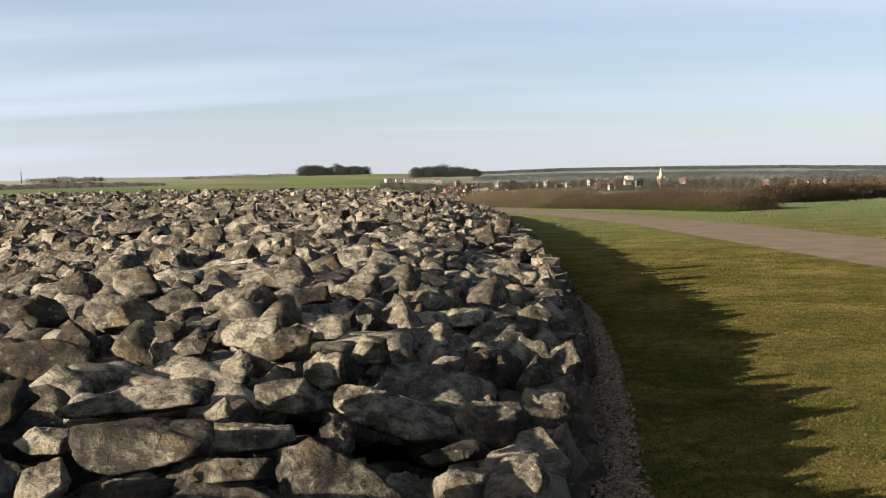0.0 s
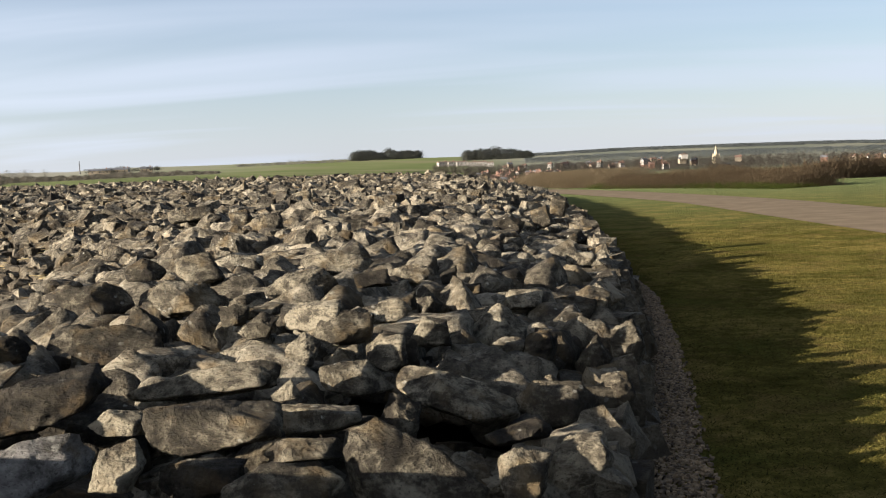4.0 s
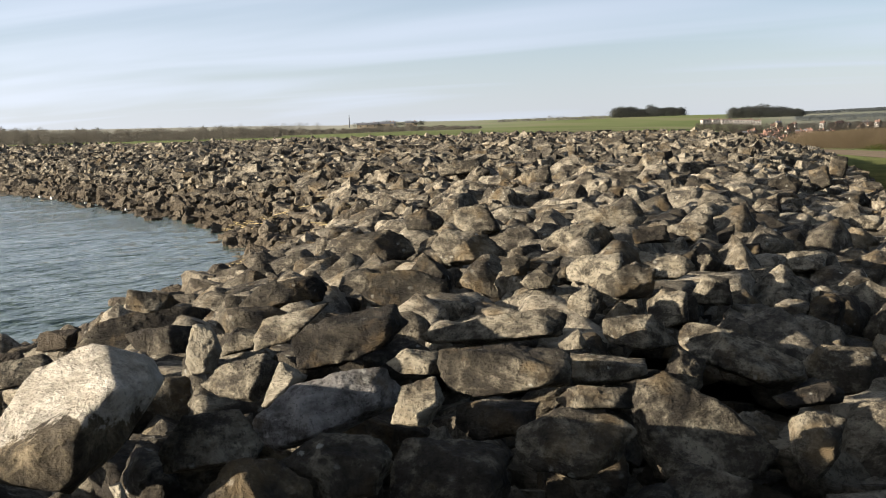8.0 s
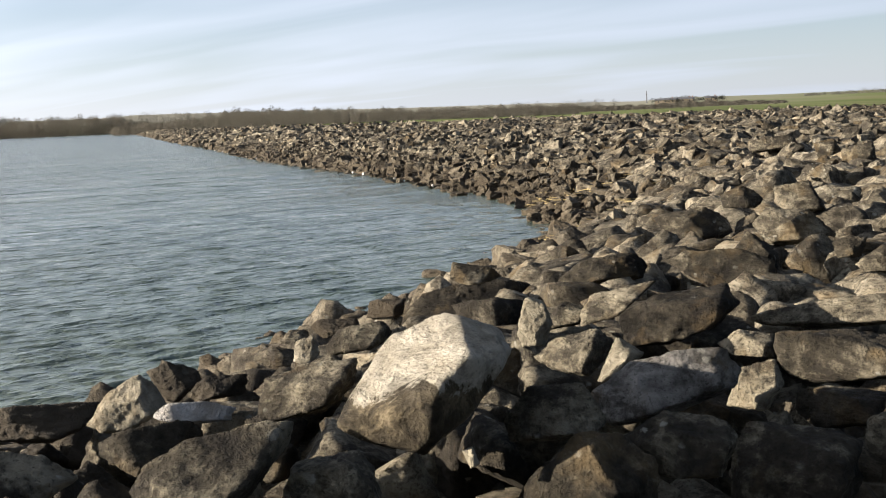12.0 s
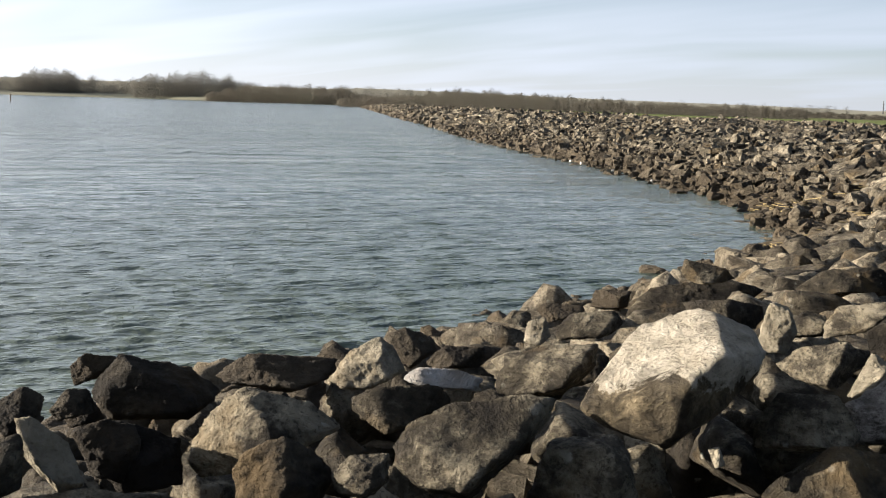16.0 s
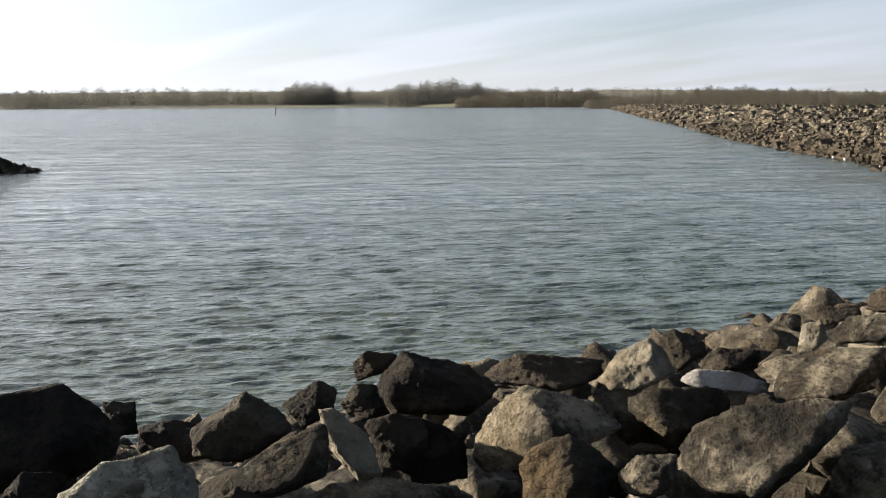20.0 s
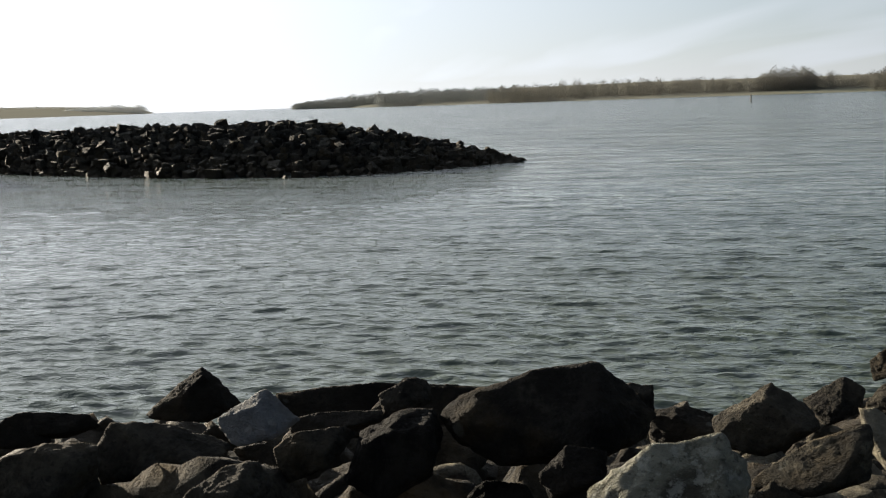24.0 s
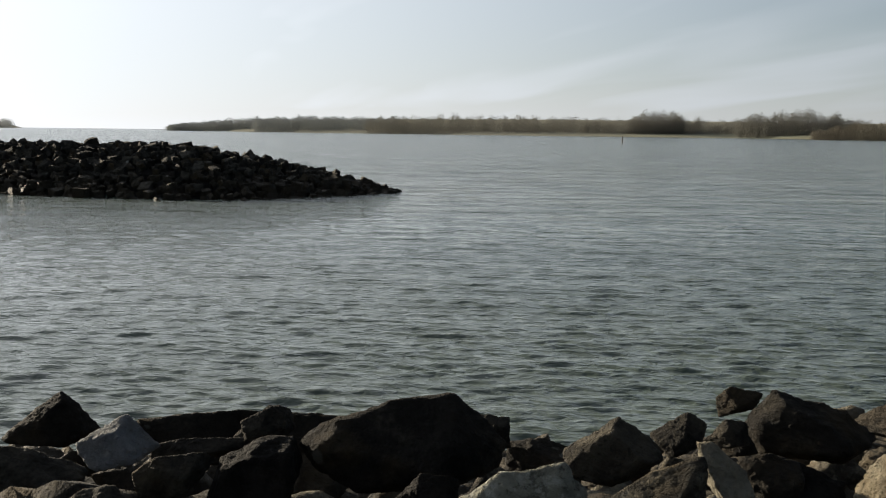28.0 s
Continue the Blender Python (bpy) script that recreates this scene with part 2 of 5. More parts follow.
def water_material():
    m, t, put = material("lake_water")
    pos = t.n("ShaderNodeNewGeometry").outputs["Position"]
    warp = t.mapping(pos, (1, 1, 1), (0, 0, radians(-62)))
    ripple = t.noise(t.mapping(warp, (1.0, 1.9, 1)), 5.2, 3.0, 0.55, 0.3)
    chop = t.noise(t.mapping(warp, (0.9, 1.8, 1)), 0.9, 3.0, 0.5, 0.3)
    far_water = t.n("ShaderNodeMapRange", {0: t.n("ShaderNodeVectorMath", {0: pos}, operation="LENGTH").outputs["Value"], 1: 12.0, 2: 60.0}).outputs[0]  # ripple raised with distance from the viewpoint, to suit the camera's view
    groups = t.n("ShaderNodeMapRange", {0: t.noise(t.mapping(warp, (0.6, 1.6, 1)), 0.22, 4.0, 0.65, 0.4), 1: 0.35, 2: 0.65, 3: 0.35, 4: 1.7}).outputs[0]  # waves run in groups
    chop = t.math("MULTIPLY", chop, groups)
    h = t.math("ADD", t.math("MULTIPLY", ripple, t.math("MULTIPLY_ADD", far_water, 0.04, 0.032)), t.math("MULTIPLY", chop, t.math("MULTIPLY_ADD", far_water, 0.34, 0.022)))
    bump = t.n("ShaderNodeBump", {"Height": h, "Strength": 1.0, "Distance": 1.0})
    streak = t.n("ShaderNodeMapRange", {0: t.noise(t.mapping(warp, (0.35, 1.6, 1)), 0.16, 4.0, 0.6, 0.6), 1: 0.35, 2: 0.65, 3: 0.3, 4: 1.0}).outputs[0]  # bands of wind
    murk = t.noise(pos, 0.16, 4.0, 0.6)
    put(color=t.ramp(murk, (0.3, (0.040, 0.056, 0.040)), (0.7, (0.058, 0.072, 0.050))), rough=t.math("ADD", t.math("MULTIPLY", far_water, 0.08), t.math("MULTIPLY", streak, 0.08)), normal=bump.outputs[0], spec=0.17)
    return m


def grass_material():
    m, t, put = material("turf")
    pos = t.n("ShaderNodeNewGeometry").outputs["Position"]
    far = t.n("ShaderNodeVectorMath", {0: pos}, operation="LENGTH").outputs["Value"]
    broad = t.noise(pos, 0.8, 6.0, 0.65, 0.5)
    mid = t.noise(pos, 7.0, 6.0, 0.7)
    blade = t.noise(t.mapping(pos, (1, 1, 0.3)), 55.0, 4.0, 0.75)
    tone = t.math("ADD", t.math("MULTIPLY", broad, 0.40), t.math("ADD", t.math("MULTIPLY", mid, 0.36), t.math("MULTIPLY", blade, 0.24)))
    lawn = t.ramp(tone, (0.34, (0.009, 0.0105, 0.003)), (0.49, (0.072, 0.064, 0.016)), (0.64, (0.235, 0.180, 0.055)))
    thin = t.n("ShaderNodeMapRange", {0: t.noise(pos, 1.7, 6.0, 0.68, 0.6), 1: 0.50, 2: 0.62, 3: 0.0, 4: 0.6}).outputs[0]  # worn straw-coloured patches
    lawn = t.mix(thin, lawn, t.ramp(blade, (0.35, (0.060, 0.042, 0.016)), (0.65, (0.19, 0.135, 0.05))))
    lush = t.n("ShaderNodeMapRange", {0: t.noise(pos, 0.45, 5.0, 0.6, 0.4), 1: 0.50, 2: 0.64, 3: 0.0, 4: 0.55}).outputs[0]
    lawn = t.mix(lush, lawn, t.ramp(blade, (0.35, (0.022, 0.030, 0.006)), (0.65, (0.085, 0.098, 0.022))))
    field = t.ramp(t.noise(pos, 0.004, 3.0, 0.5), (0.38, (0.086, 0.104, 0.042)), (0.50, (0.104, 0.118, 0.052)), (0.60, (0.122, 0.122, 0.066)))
    # lakeside land greys with distance: haze painted into its colour
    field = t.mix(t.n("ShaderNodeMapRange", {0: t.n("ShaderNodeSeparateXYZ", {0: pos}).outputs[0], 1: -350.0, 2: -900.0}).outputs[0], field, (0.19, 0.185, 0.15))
    field = t.mix(t.math("MULTIPLY", t.n("ShaderNodeMapRange", {0: t.n("ShaderNodeSeparateXYZ", {0: pos}).outputs[0], 1: -120.0, 2: 60.0}).outputs[0], t.n("ShaderNodeMapRange", {0: far, 1: 1250.0, 2: 1900.0, 3: 0.0, 4: 0.85}).outputs[0]), field, t.ramp(t.noise(pos, 0.006, 3.0, 0.5), (0.42, (0.100, 0.105, 0.090)), (0.58, (0.150, 0.148, 0.118))))  # haze over the far hills put into the field colour
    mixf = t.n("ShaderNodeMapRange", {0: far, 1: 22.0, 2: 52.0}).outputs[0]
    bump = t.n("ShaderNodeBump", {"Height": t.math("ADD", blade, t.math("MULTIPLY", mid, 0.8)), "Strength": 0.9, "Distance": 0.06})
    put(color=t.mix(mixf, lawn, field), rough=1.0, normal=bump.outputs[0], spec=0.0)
    return m


TURF = grass_material()
BLADE = plain("grass_blades", (0.011, 0.0125, 0.003), (0.070, 0.060, 0.0155), 1.2, 0.9, rnd=True, spec=0.0)
TARMAC = plain("worn_tarmac", (0.082, 0.063, 0.041), (0.128, 0.099, 0.065), 1.4, 1.0, 0.006, spec=0.05)
GRAVEL = plain("gravel", (0.036, 0.025, 0.014), (0.15, 0.110, 0.064), 9.0, 0.9, rnd=True)
# soil darkened in colour to stand for shade between the stones
SOIL = plain("gap_shade_soil", (0.014, 0.012, 0.009), (0.034, 0.029, 0.021), 2.0, 0.95, 0.02)
TWIG = foliage("bare_twigs", (0.084, 0.063, 0.040), (0.150, 0.112, 0.066), 0.5)
TWIG_TAN = foliage("dry_scrub", (0.1445, 0.1122, 0.0680), (0.2380, 0.1870, 0.1156), 0.5)
HEDGE_GREEN = foliage("green_scrub", (0.0450, 0.0630, 0.0135), (0.0975, 0.1080, 0.0270), 0.5)
# far-shore trees paled: distance haze put into the twig colour
WOOD_FAR_HAZE = foliage("hazed_winter_wood", (0.155, 0.152, 0.130), (0.195, 0.190, 0.164), 0.02)
WOOD_BROWN = foliage("winter_scrub", (0.112, 0.102, 0.082), (0.158, 0.145, 0.117), 0.02)
WOOD_DARK = foliage("evergreen_wood", (0.0480, 0.0516, 0.0432), (0.0840, 0.0864, 0.0720), 0.02)
WOOD_NEAR = foliage("village_trees", (0.0600, 0.0528, 0.0432), (0.0960, 0.0840, 0.0684), 0.02)
# ridge, headland and far-end woods carry haze in their base colours
WOOD_RIDGE_HAZE = foliage("hazed_ridge_wood", (0.100, 0.112, 0.112), (0.140, 0.152, 0.148), 0.01)
WOOD_HAZE_BLUE = foliage("hazed_distant_wood", (0.17, 0.186, 0.184), (0.21, 0.224, 0.22), 0.01)
WOOD_HAZE_PALE = foliage("hazed_distant_shore", (0.42, 0.44, 0.44), (0.48, 0.50, 0.49), 0.01)
WALL_STONE = plain("house_stone", (0.11, 0.088, 0.062), (0.19, 0.16, 0.115), 0.4)
WALL_WHITE = plain("white_render", (0.14, 0.131, 0.117), (0.23, 0.219, 0.197), 0.4)
WALL_BRICK = plain("red_brick", (0.085, 0.045, 0.031), (0.14, 0.076, 0.051), 0.5)
ROOF_TILE = plain("roof_tile", (0.065, 0.040, 0.031), (0.115, 0.070, 0.052), 0.5)
ROOF_SLATE = plain("roof_slate", (0.045, 0.046, 0.05), (0.085, 0.086, 0.09), 0.5)
DARK_GLASS = plain("dark_pane", (0.02, 0.022, 0.025), (0.04, 0.042, 0.045), 0.5, 0.15)
CHURCH_STONE = plain("church_stone", (0.19, 0.16, 0.105), (0.27, 0.23, 0.16), 0.3)
# coping is darker than the pier wall
COPING = plain("dark_coping", (0.030, 0.025, 0.018), (0.066, 0.056, 0.042), 1.6, 0.95, 0.01)
CONCRETE = plain("stained_concrete", (0.042, 0.035, 0.025), (0.095, 0.080, 0.060), 1.6, 0.9, 0.01)
STRAW = plain("dead_reed", (0.11, 0.085, 0.035), (0.25, 0.195, 0.09), 3.0, 0.9, rnd=True)
STALK = plain("dry_stalk", (0.05, 0.035, 0.02), (0.11, 0.075, 0.045), 8.0, 0.9)
PALE_SCRAP = plain("pale_bits", (0.14, 0.135, 0.125), (0.30, 0.29, 0.27), 6.0, 0.8, rnd=True)
WATER = water_material()


# ---- mesh helpers ----
def mesh_object(name, verts, faces, mat, parent=None, smooth=False):
    me = bpy.data.meshes.new(name)
    me.from_pydata([tuple(v) for v in verts], [], [tuple(f) for f in faces])
    me.materials.append(mat)
    if smooth:
        me.polygons.foreach_set("use_smooth", np.ones(len(me.polygons), bool))
    me.update()
    ob = new(name, me)
    ob.parent = parent
    return ob


def triangles(name, verts, tris, mat, smooth=False):
    """One object out of numpy arrays of corners and triangles."""
    me = bpy.data.meshes.new(name)
    me.vertices.add(len(verts))
    me.vertices.foreach_set("co", np.asarray(verts, np.float32).ravel())
    me.loops.add(tris.size)
    me.loops.foreach_set("vertex_index", np.asarray(tris, np.int32).ravel())
    me.polygons.add(len(tris))
    me.polygons.foreach_set("loop_start", np.arange(len(tris), dtype=np.int32) * 3)
    me.polygons.foreach_set("use_smooth", np.full(len(tris), smooth))
    me.materials.append(mat)
    me.update(calc_edges=True)
    me.validate()
    return new(name, me)


def part(name, bm, mat, parent, label=""):
    me = bpy.data.meshes.new(name)
    bm.to_mesh(me)
    bm.free()
    me.materials.append(mat)
    ob = new(name, me)
    ob.parent = parent
    return tagged(ob, label)


def box_bm(x0, y0, z0, x1, y1, z1, bevel=0.0):
    bm = bmesh.new()
    bmesh.ops.create_cube(bm, size=1.0, matrix=Matrix.Translation(((x0 + x1) / 2, (y0 + y1) / 2, (z0 + z1) / 2)) @ Matrix.Diagonal((x1 - x0, y1 - y0, z1 - z0, 1)))
    if bevel:
        bmesh.ops.bevel(bm, geom=bm.edges[:], offset=bevel, segments=2, affect="EDGES")
    return bm


def ico(level):
    bm = bmesh.new()
    bmesh.ops.create_icosphere(bm, subdivisions=level, radius=1.0)
    v = np.array([p.co[:] for p in bm.verts])
    f = np.array([[q.index for q in p.verts] for p in bm.faces], np.int32)
    bm.free()
    return v / np.linalg.norm(v, axis=1)[:, None], f


SPHERE = {n: ico(n) for n in (3, 4, 5)}
WOBBLE = {"block": 0.14, "lump": 0.34, "wedge": 0.16, "peak": 0.2}


def rock_shape(kind, seed, level):
    """A quarried lump: the cut of a handful of planes, with worn edges and a broken surface, filling the cube from -1 to 1."""
    rng = np.random.default_rng(seed * 7 + len(kind))
    dirs, faces = SPHERE[level]
    planes, dist = [], []
    wob = WOBBLE[kind]
    for axis in range(3):
        for sgn in (-1, 1):
            n = np.zeros(3)
            n[axis] = sgn
            n += rng.normal(0, wob, 3)
            if kind == "wedge" and axis == 2 and sgn == 1:
                n += (0.6, -0.25, 0)
            if kind == "peak" and axis == 2 and sgn == 1:
                planes += [np.array((0.85, -0.3, 0.7)), np.array((-0.8, -0.2, 0.75)), np.array((0.0, 0.8, 0.6))]
                dist += [0.58, 0.6, 0.7]
            planes.append(n)
            dist.append(rng.uniform(0.82, 1.0))
    for _ in range(9):
        n = rng.normal(0, 1, 3)
        planes.append(n)
        dist.append(rng.uniform(1.1, 1.45) if kind in ("block", "wedge") else rng.uniform(0.82, 1.12))
    planes = np.array([n / np.linalg.norm(n) for n in planes])
    q = np.maximum(dirs @ planes.T, 0) / np.array(dist)
    p = 26.0 if kind == "lump" else 42.0
    r = (q ** p).sum(axis=1) ** (-1 / p)
    off = Vector((seed * 3.7 % 50, seed * 1.9 % 50, 0))
    if level >= 3:
        amp = np.array([0.085 * noise.fractal(Vector(d) * 2.3 + off, 0.72, 2.1, 6) - 0.085 * abs(noise.noise(Vector(d) * 3.7 + off * 2)) + 0.03 * noise.noise(Vector(d) * 9.0 + off * 3) - 0.03 * abs(noise.noise(Vector(d) * 14.0 + off)) for d in dirs])
        r = r * (1 + amp)
    v = dirs * r[:, None]
    lo, hi = v.min(axis=0), v.max(axis=0)
    return (v - (lo + hi) / 2) / ((hi - lo) / 2), faces


# ---- plan of the rock bank: water line, foot of the outer wall, height of the rock ----
WATER_Z = -0.15
SHORE = np.array([(-14, -40), (-9.5, -9), (-8.0, -4), (-7.3, -1.5), (-6.4, 2), (-6.2, 5), (-6.5, 9), (-7.3, 14.8), (-10.4, 20),
                  (-20, 29.3), (-36, 43), (-83, 87), (-215, 211), (-470, 450)], float)
FOOT = np.array([(-4, -40), (-1.6, -4), (-1.25, -1), (-1.15, 0.1), (-0.75, 1.0), (0.05, 2.0), (0.45, 3.4), (0.69, 5.3), (1.0, 7.6), (1.3, 10),
                 (1.65, 13.3), (1.82, 21), (1.9, 34), (1.2, 45), (-2, 52), (-9, 57), (-20, 62), (-42, 76), (-74, 98), (-206, 222), (-461, 461)], float)


def side_distance(pts, line):
    """Signed distance of points from a polyline, positive on its right-hand side."""
    pts = np.asarray(pts, float)
    best = np.full(len(pts), 1e9)
    sign = np.ones(len(pts))
    for a, b in zip(line[:-1], line[1:]):
        ab = b - a
        s = np.clip(((pts - a) @ ab) / (ab @ ab), 0, 1)
        off = pts - (a + s[:, None] * ab)
        d = np.hypot(off[:, 0], off[:, 1])
        side = np.where(ab[1] * (pts[:, 0] - a[0]) - ab[0] * (pts[:, 1] - a[1]) >= 0, 1.0, -1.0)
        near = d < best - 1e-9
        best = np.where(near, d, best)
        sign = np.where(near, side, sign)
    return best * sign


def bank_top(pts):
    """Height of the upper side of the rock, with the distances from the water and from the outer foot."""
    pts = np.asarray(pts, float)
    dw, do = side_distance(pts, SHORE), -side_distance(pts, FOOT)
    r = np.hypot(pts[:, 0], pts[:, 1])
    crest = 0.90 + np.clip((r - 22) * 0.010, 0, 0.28)
    z = np.interp(dw, (-4, 0, 1, 2, 3, 4, 5, 9, 40), (-1.4, -0.14, 0.2, 0.5, 0.72, 0.85, 0.90, 1.25, 1.3))
    z = np.minimum(z, crest)
    end = np.clip((2.2 - pts[:, 1]) / 1.6, 0, 1)  # the bank's higher near end
    z = z + end * np.interp(dw, (2.5, 3.5, 4.2, 4.8, 6), (0, 0.12, 0.22, 0.36, 0.42))
    return np.minimum(z, 0.65 * end + np.interp(do, (-1, 0, 0.2, 0.8, 1.5, 2.2, 5, 10), (-0.4, 0.36, 0.45, 0.62, 0.8, 0.95, 1.3, 2.2))), dw, do


# ---- ground: one sheet from the bank out to the hills ----
RIDGE_AZ = (-180, -60, -22, -17, -12, -6, -2, 3, 8, 14, 19, 21, 26, 33, 39, 44, 49, 52, 57, 62, 68, 75, 78, 81, 85, 86.5, 92, 93, 97, 100, 103, 120, 180)
RIDGE_EL = (0.3, 0.3, -0.1, 0.10, 0.18, 0.23, 0.15, 0.22, 0.33, 0.32, 0.40, 0.30, 0.42, 0.50, 0.62, 0.70, 0.72, 0.74, 0.78, 0.80, 0.80, 0.70, 0.62, 0.42, -0.03, -0.07, -0.07, 0.3, 0.5, 0.55, 0.5, 0.3, 0.3)
EYE_Z = 1.7


def land(az):
    """Heights of the skyline ridge and of the valley at an azimuth (degrees, to the left of the first view)."""
    ridge = EYE_Z + math.tan(radians(np.interp(az, RIDGE_AZ, RIDGE_EL))) * 2600
    valley = np.interp(az, (-60, -25, -8, 0, 5, 10, 20, 40, 60), (-34, -30, -22, -16, -9, -3.5, 0, 1, 1))
    return ridge, valley


def ground_sheet():
    rings = np.concatenate([np.linspace(0.0, 12, 25), np.geomspace(12.6, 4600, 74)])
    azs = np.concatenate([np.arange(-180, -40, 6.0), np.arange(-40, 110, 1.0), np.arange(110, 180, 6.0)])
    verts, faces = [], []
    for r in rings:
        for az in azs:
            verts.append((-math.sin(radians(az)) * r, math.cos(radians(az)) * r, 0.0))
    verts = np.array(verts)
    dw, do = side_distance(verts[:, :2], SHORE), -side_distance(verts[:, :2], FOOT)
    n = len(azs)
    for i, (x, y, _) in enumerate(verts):
        r, az = rings[i // n], azs[i % n]
        ridge, valley = land(az)
        if dw[i] < 0.0:  # lake side
            far_shore = np.interp(az, (20, 46, 56, 70, 80, 85, 86, 92, 93, 96, 104, 140), (420, 640, 860, 900, 1000, 1300, 3600, 3600, 2300, 2000, 1800, 900))
            if r < far_shore:
                z = -2.5 if dw[i] < -5 else -0.4 + dw[i] * 0.4
            else:
                z = WATER_Z + 0.4 + (ridge - WATER_Z) * min(1, (r - far_shore) / (3000 - min(2400, far_shore) + 1)) ** 0.8
        elif do[i] > 0:  # beneath the rock
            z = -0.5
        else:
            down = np.interp(r, (0, 60, 130, 420, 900, 1900, 2600, 4600), (0, 0, 0.12, 0.75, 1.0, 1.0, 0.0, 0.0))
            up = np.interp(r, (0, 1700, 2000, 2600, 4600), (0, 0, 0.15, 1.0, 1.25))
            z = valley * down + ridge * up
            z += 0.0 if r < 60 else 0.6 * noise.noise(Vector((x, y, 0)) * 0.006) * min(1, r / 500)
        verts[i, 2] = z
    for a in range(len(rings) - 1):
        for b in range(n):
            c = (b + 1) % n
            faces.append((a * n + b, a * n + c, (a + 1) * n + c, (a + 1) * n + b))
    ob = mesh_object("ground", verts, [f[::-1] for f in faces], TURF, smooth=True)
    return tagged(ob, "mown grass verge running out to fields and low hills", "ground", kind="structure")


ground_sheet()


def land_z(az, r):
    ridge, valley = land(az)
    down = np.interp(r, (0, 60, 130, 420, 900, 1900, 2600, 4600), (0, 0, 0.12, 0.75, 1.0, 1.0, 0.0, 0.0))
    return valley * down + ridge * np.interp(r, (0, 1700, 2000, 2600, 4600), (0, 0, 0.15, 1.0, 1.25))


def polar(az, r):
    return -math.sin(radians(az)) * r, math.cos(radians(az)) * r


def ribbon(name, left, right, z, mat, steps=1):
    verts = []
    for (a, b), (c, d) in zip(left, right):
        for k in range(steps + 1):
            s = k / steps
            verts.append((a + (c - a) * s, b + (d - b) * s, z + 0.015 * math.sin(math.pi * s)))
    m = steps + 1
    faces = [(i * m + k, i * m + k + 1, (i + 1) * m + k + 1, (i + 1) * m + k) for i in range(len(left) - 1) for k in range(steps)]
    return mesh_object(name, verts, faces, mat, smooth=True)


def resample(line, step):
    """A smooth run of points along a polyline."""
    line = np.asarray(line, float)
    d = np.concatenate([[0], np.cumsum(np.hypot(*np.diff(line, axis=0).T))])
    s = np.arange(0, d[-1], step)
    pts = np.stack([np.interp(s, d, line[:, 0]), np.interp(s, d, line[:, 1])], 1)
    for _ in range(3):
        pts[1:-1] = (pts[:-2] + 2 * pts[1:-1] + pts[2:]) / 4
    return pts


near_edge = resample([(9.5, -6), (8.4, 8), (7.3, 18.6), (6.75, 26.2), (5.97, 37.9), (2.92, 51), (0.5, 57), (-6, 66), (-16, 73)], 1.5)
far_edge = resample([(13.6, -6), (12.3, 8), (10.6, 22), (9.27, 35.9), (7.19, 45.5), (4.53, 54.9), (2.0, 60.5), (-5, 70), (-15, 77)], 1.5)
count = min(len(near_edge), len(far_edge))
idx_n = np.linspace(0, len(near_edge) - 1, count)
near_edge = np.stack([np.interp(idx_n, np.arange(len(near_edge)), near_edge[:, k]) for k in (0, 1)], 1)
idx_f = np.linspace(0, len(far_edge) - 1, count)
far_edge = np.stack([np.interp(idx_f, np.arange(len(far_edge)), far_edge[:, k]) for k in (0, 1)], 1)
road = ribbon("road", near_edge, far_edge, 0.012, TARMAC, 4)
tagged(road, "pale worn tarmac path curving along the grass", "road", kind="structure")

# lake: waves of many small trains from one quarter, finer rings near the bank
def lake():
    r_ = np.concatenate([np.geomspace(3.6, 24, 500), np.geomspace(24.15, 160, 330), np.geomspace(166, 4700, 40)])
    az_ = np.radians(np.concatenate([np.arange(-4, 22, 1.0), np.arange(22, 112, 0.31), np.arange(112, 200, 4.0)]))
    gr, ga = np.meshgrid(r_, az_, indexing="ij")
    x, y = -0.3 - np.sin(ga) * gr, -0.2 + np.cos(ga) * gr
    rg = np.random.default_rng(3)
    z = np.zeros_like(x)
    for i in range(82):
        swell = i >= 64
        lam = 0.8 * 2.2 ** rg.uniform(0, 1) if swell else 0.12 * 3.6 ** rg.uniform(0, 1)
        a_ = radians(64 + rg.normal(0, 12 if swell else 19))
        kx, ky = -math.sin(a_) * 6.283 / lam, math.cos(a_) * 6.283 / lam
        phase = kx * x + ky * y + rg.uniform(0, 6.283) + 0.9 * np.sin(0.23 * x * rg.uniform(0.6, 1.4) + rg.uniform(0, 6)) * np.cos(0.31 * y * rg.uniform(0.6, 1.4) + rg.uniform(0, 6))
        amp = (0.0016 if swell else 0.0052) * lam ** 0.85
        fade = np.clip(lam / (np.where(gr < 24, 0.0042, np.where(gr < 160, 0.0055, 0.05)) * gr * 4.2), 0, 1) ** 2  # trains finer than the mesh are left to the ripple texture
        z += amp * (np.sin(phase) + 0.25 * np.sin(2 * phase + 0.6)) * fade
    gust = 0.75 + 0.35 * np.sin(x * 0.11 + 1.0) * np.cos(y * 0.09 + 0.4)
    z = WATER_Z + z * gust
    n_r, n_a = x.shape
    verts = np.stack([x, y, z], -1).reshape(-1, 3)
    i0 = (np.arange(n_r - 1)[:, None] * n_a + np.arange(n_a - 1)[None]).ravel()
    quads = np.stack([i0, i0 + n_a, i0 + n_a + 1, i0 + 1], 1)
    cut = side_distance(verts[:, :2], SHORE) < 1.6
    quads = quads[cut[quads].all(axis=1)]
    tris = np.concatenate([quads[:, [0, 2, 1]], quads[:, [0, 3, 2]]])
    ob = triangles("water", verts, tris, WATER, smooth=True)
    tagged(ob, "grey-green lake water with small wind ripples", "water", kind="structure")


lake()


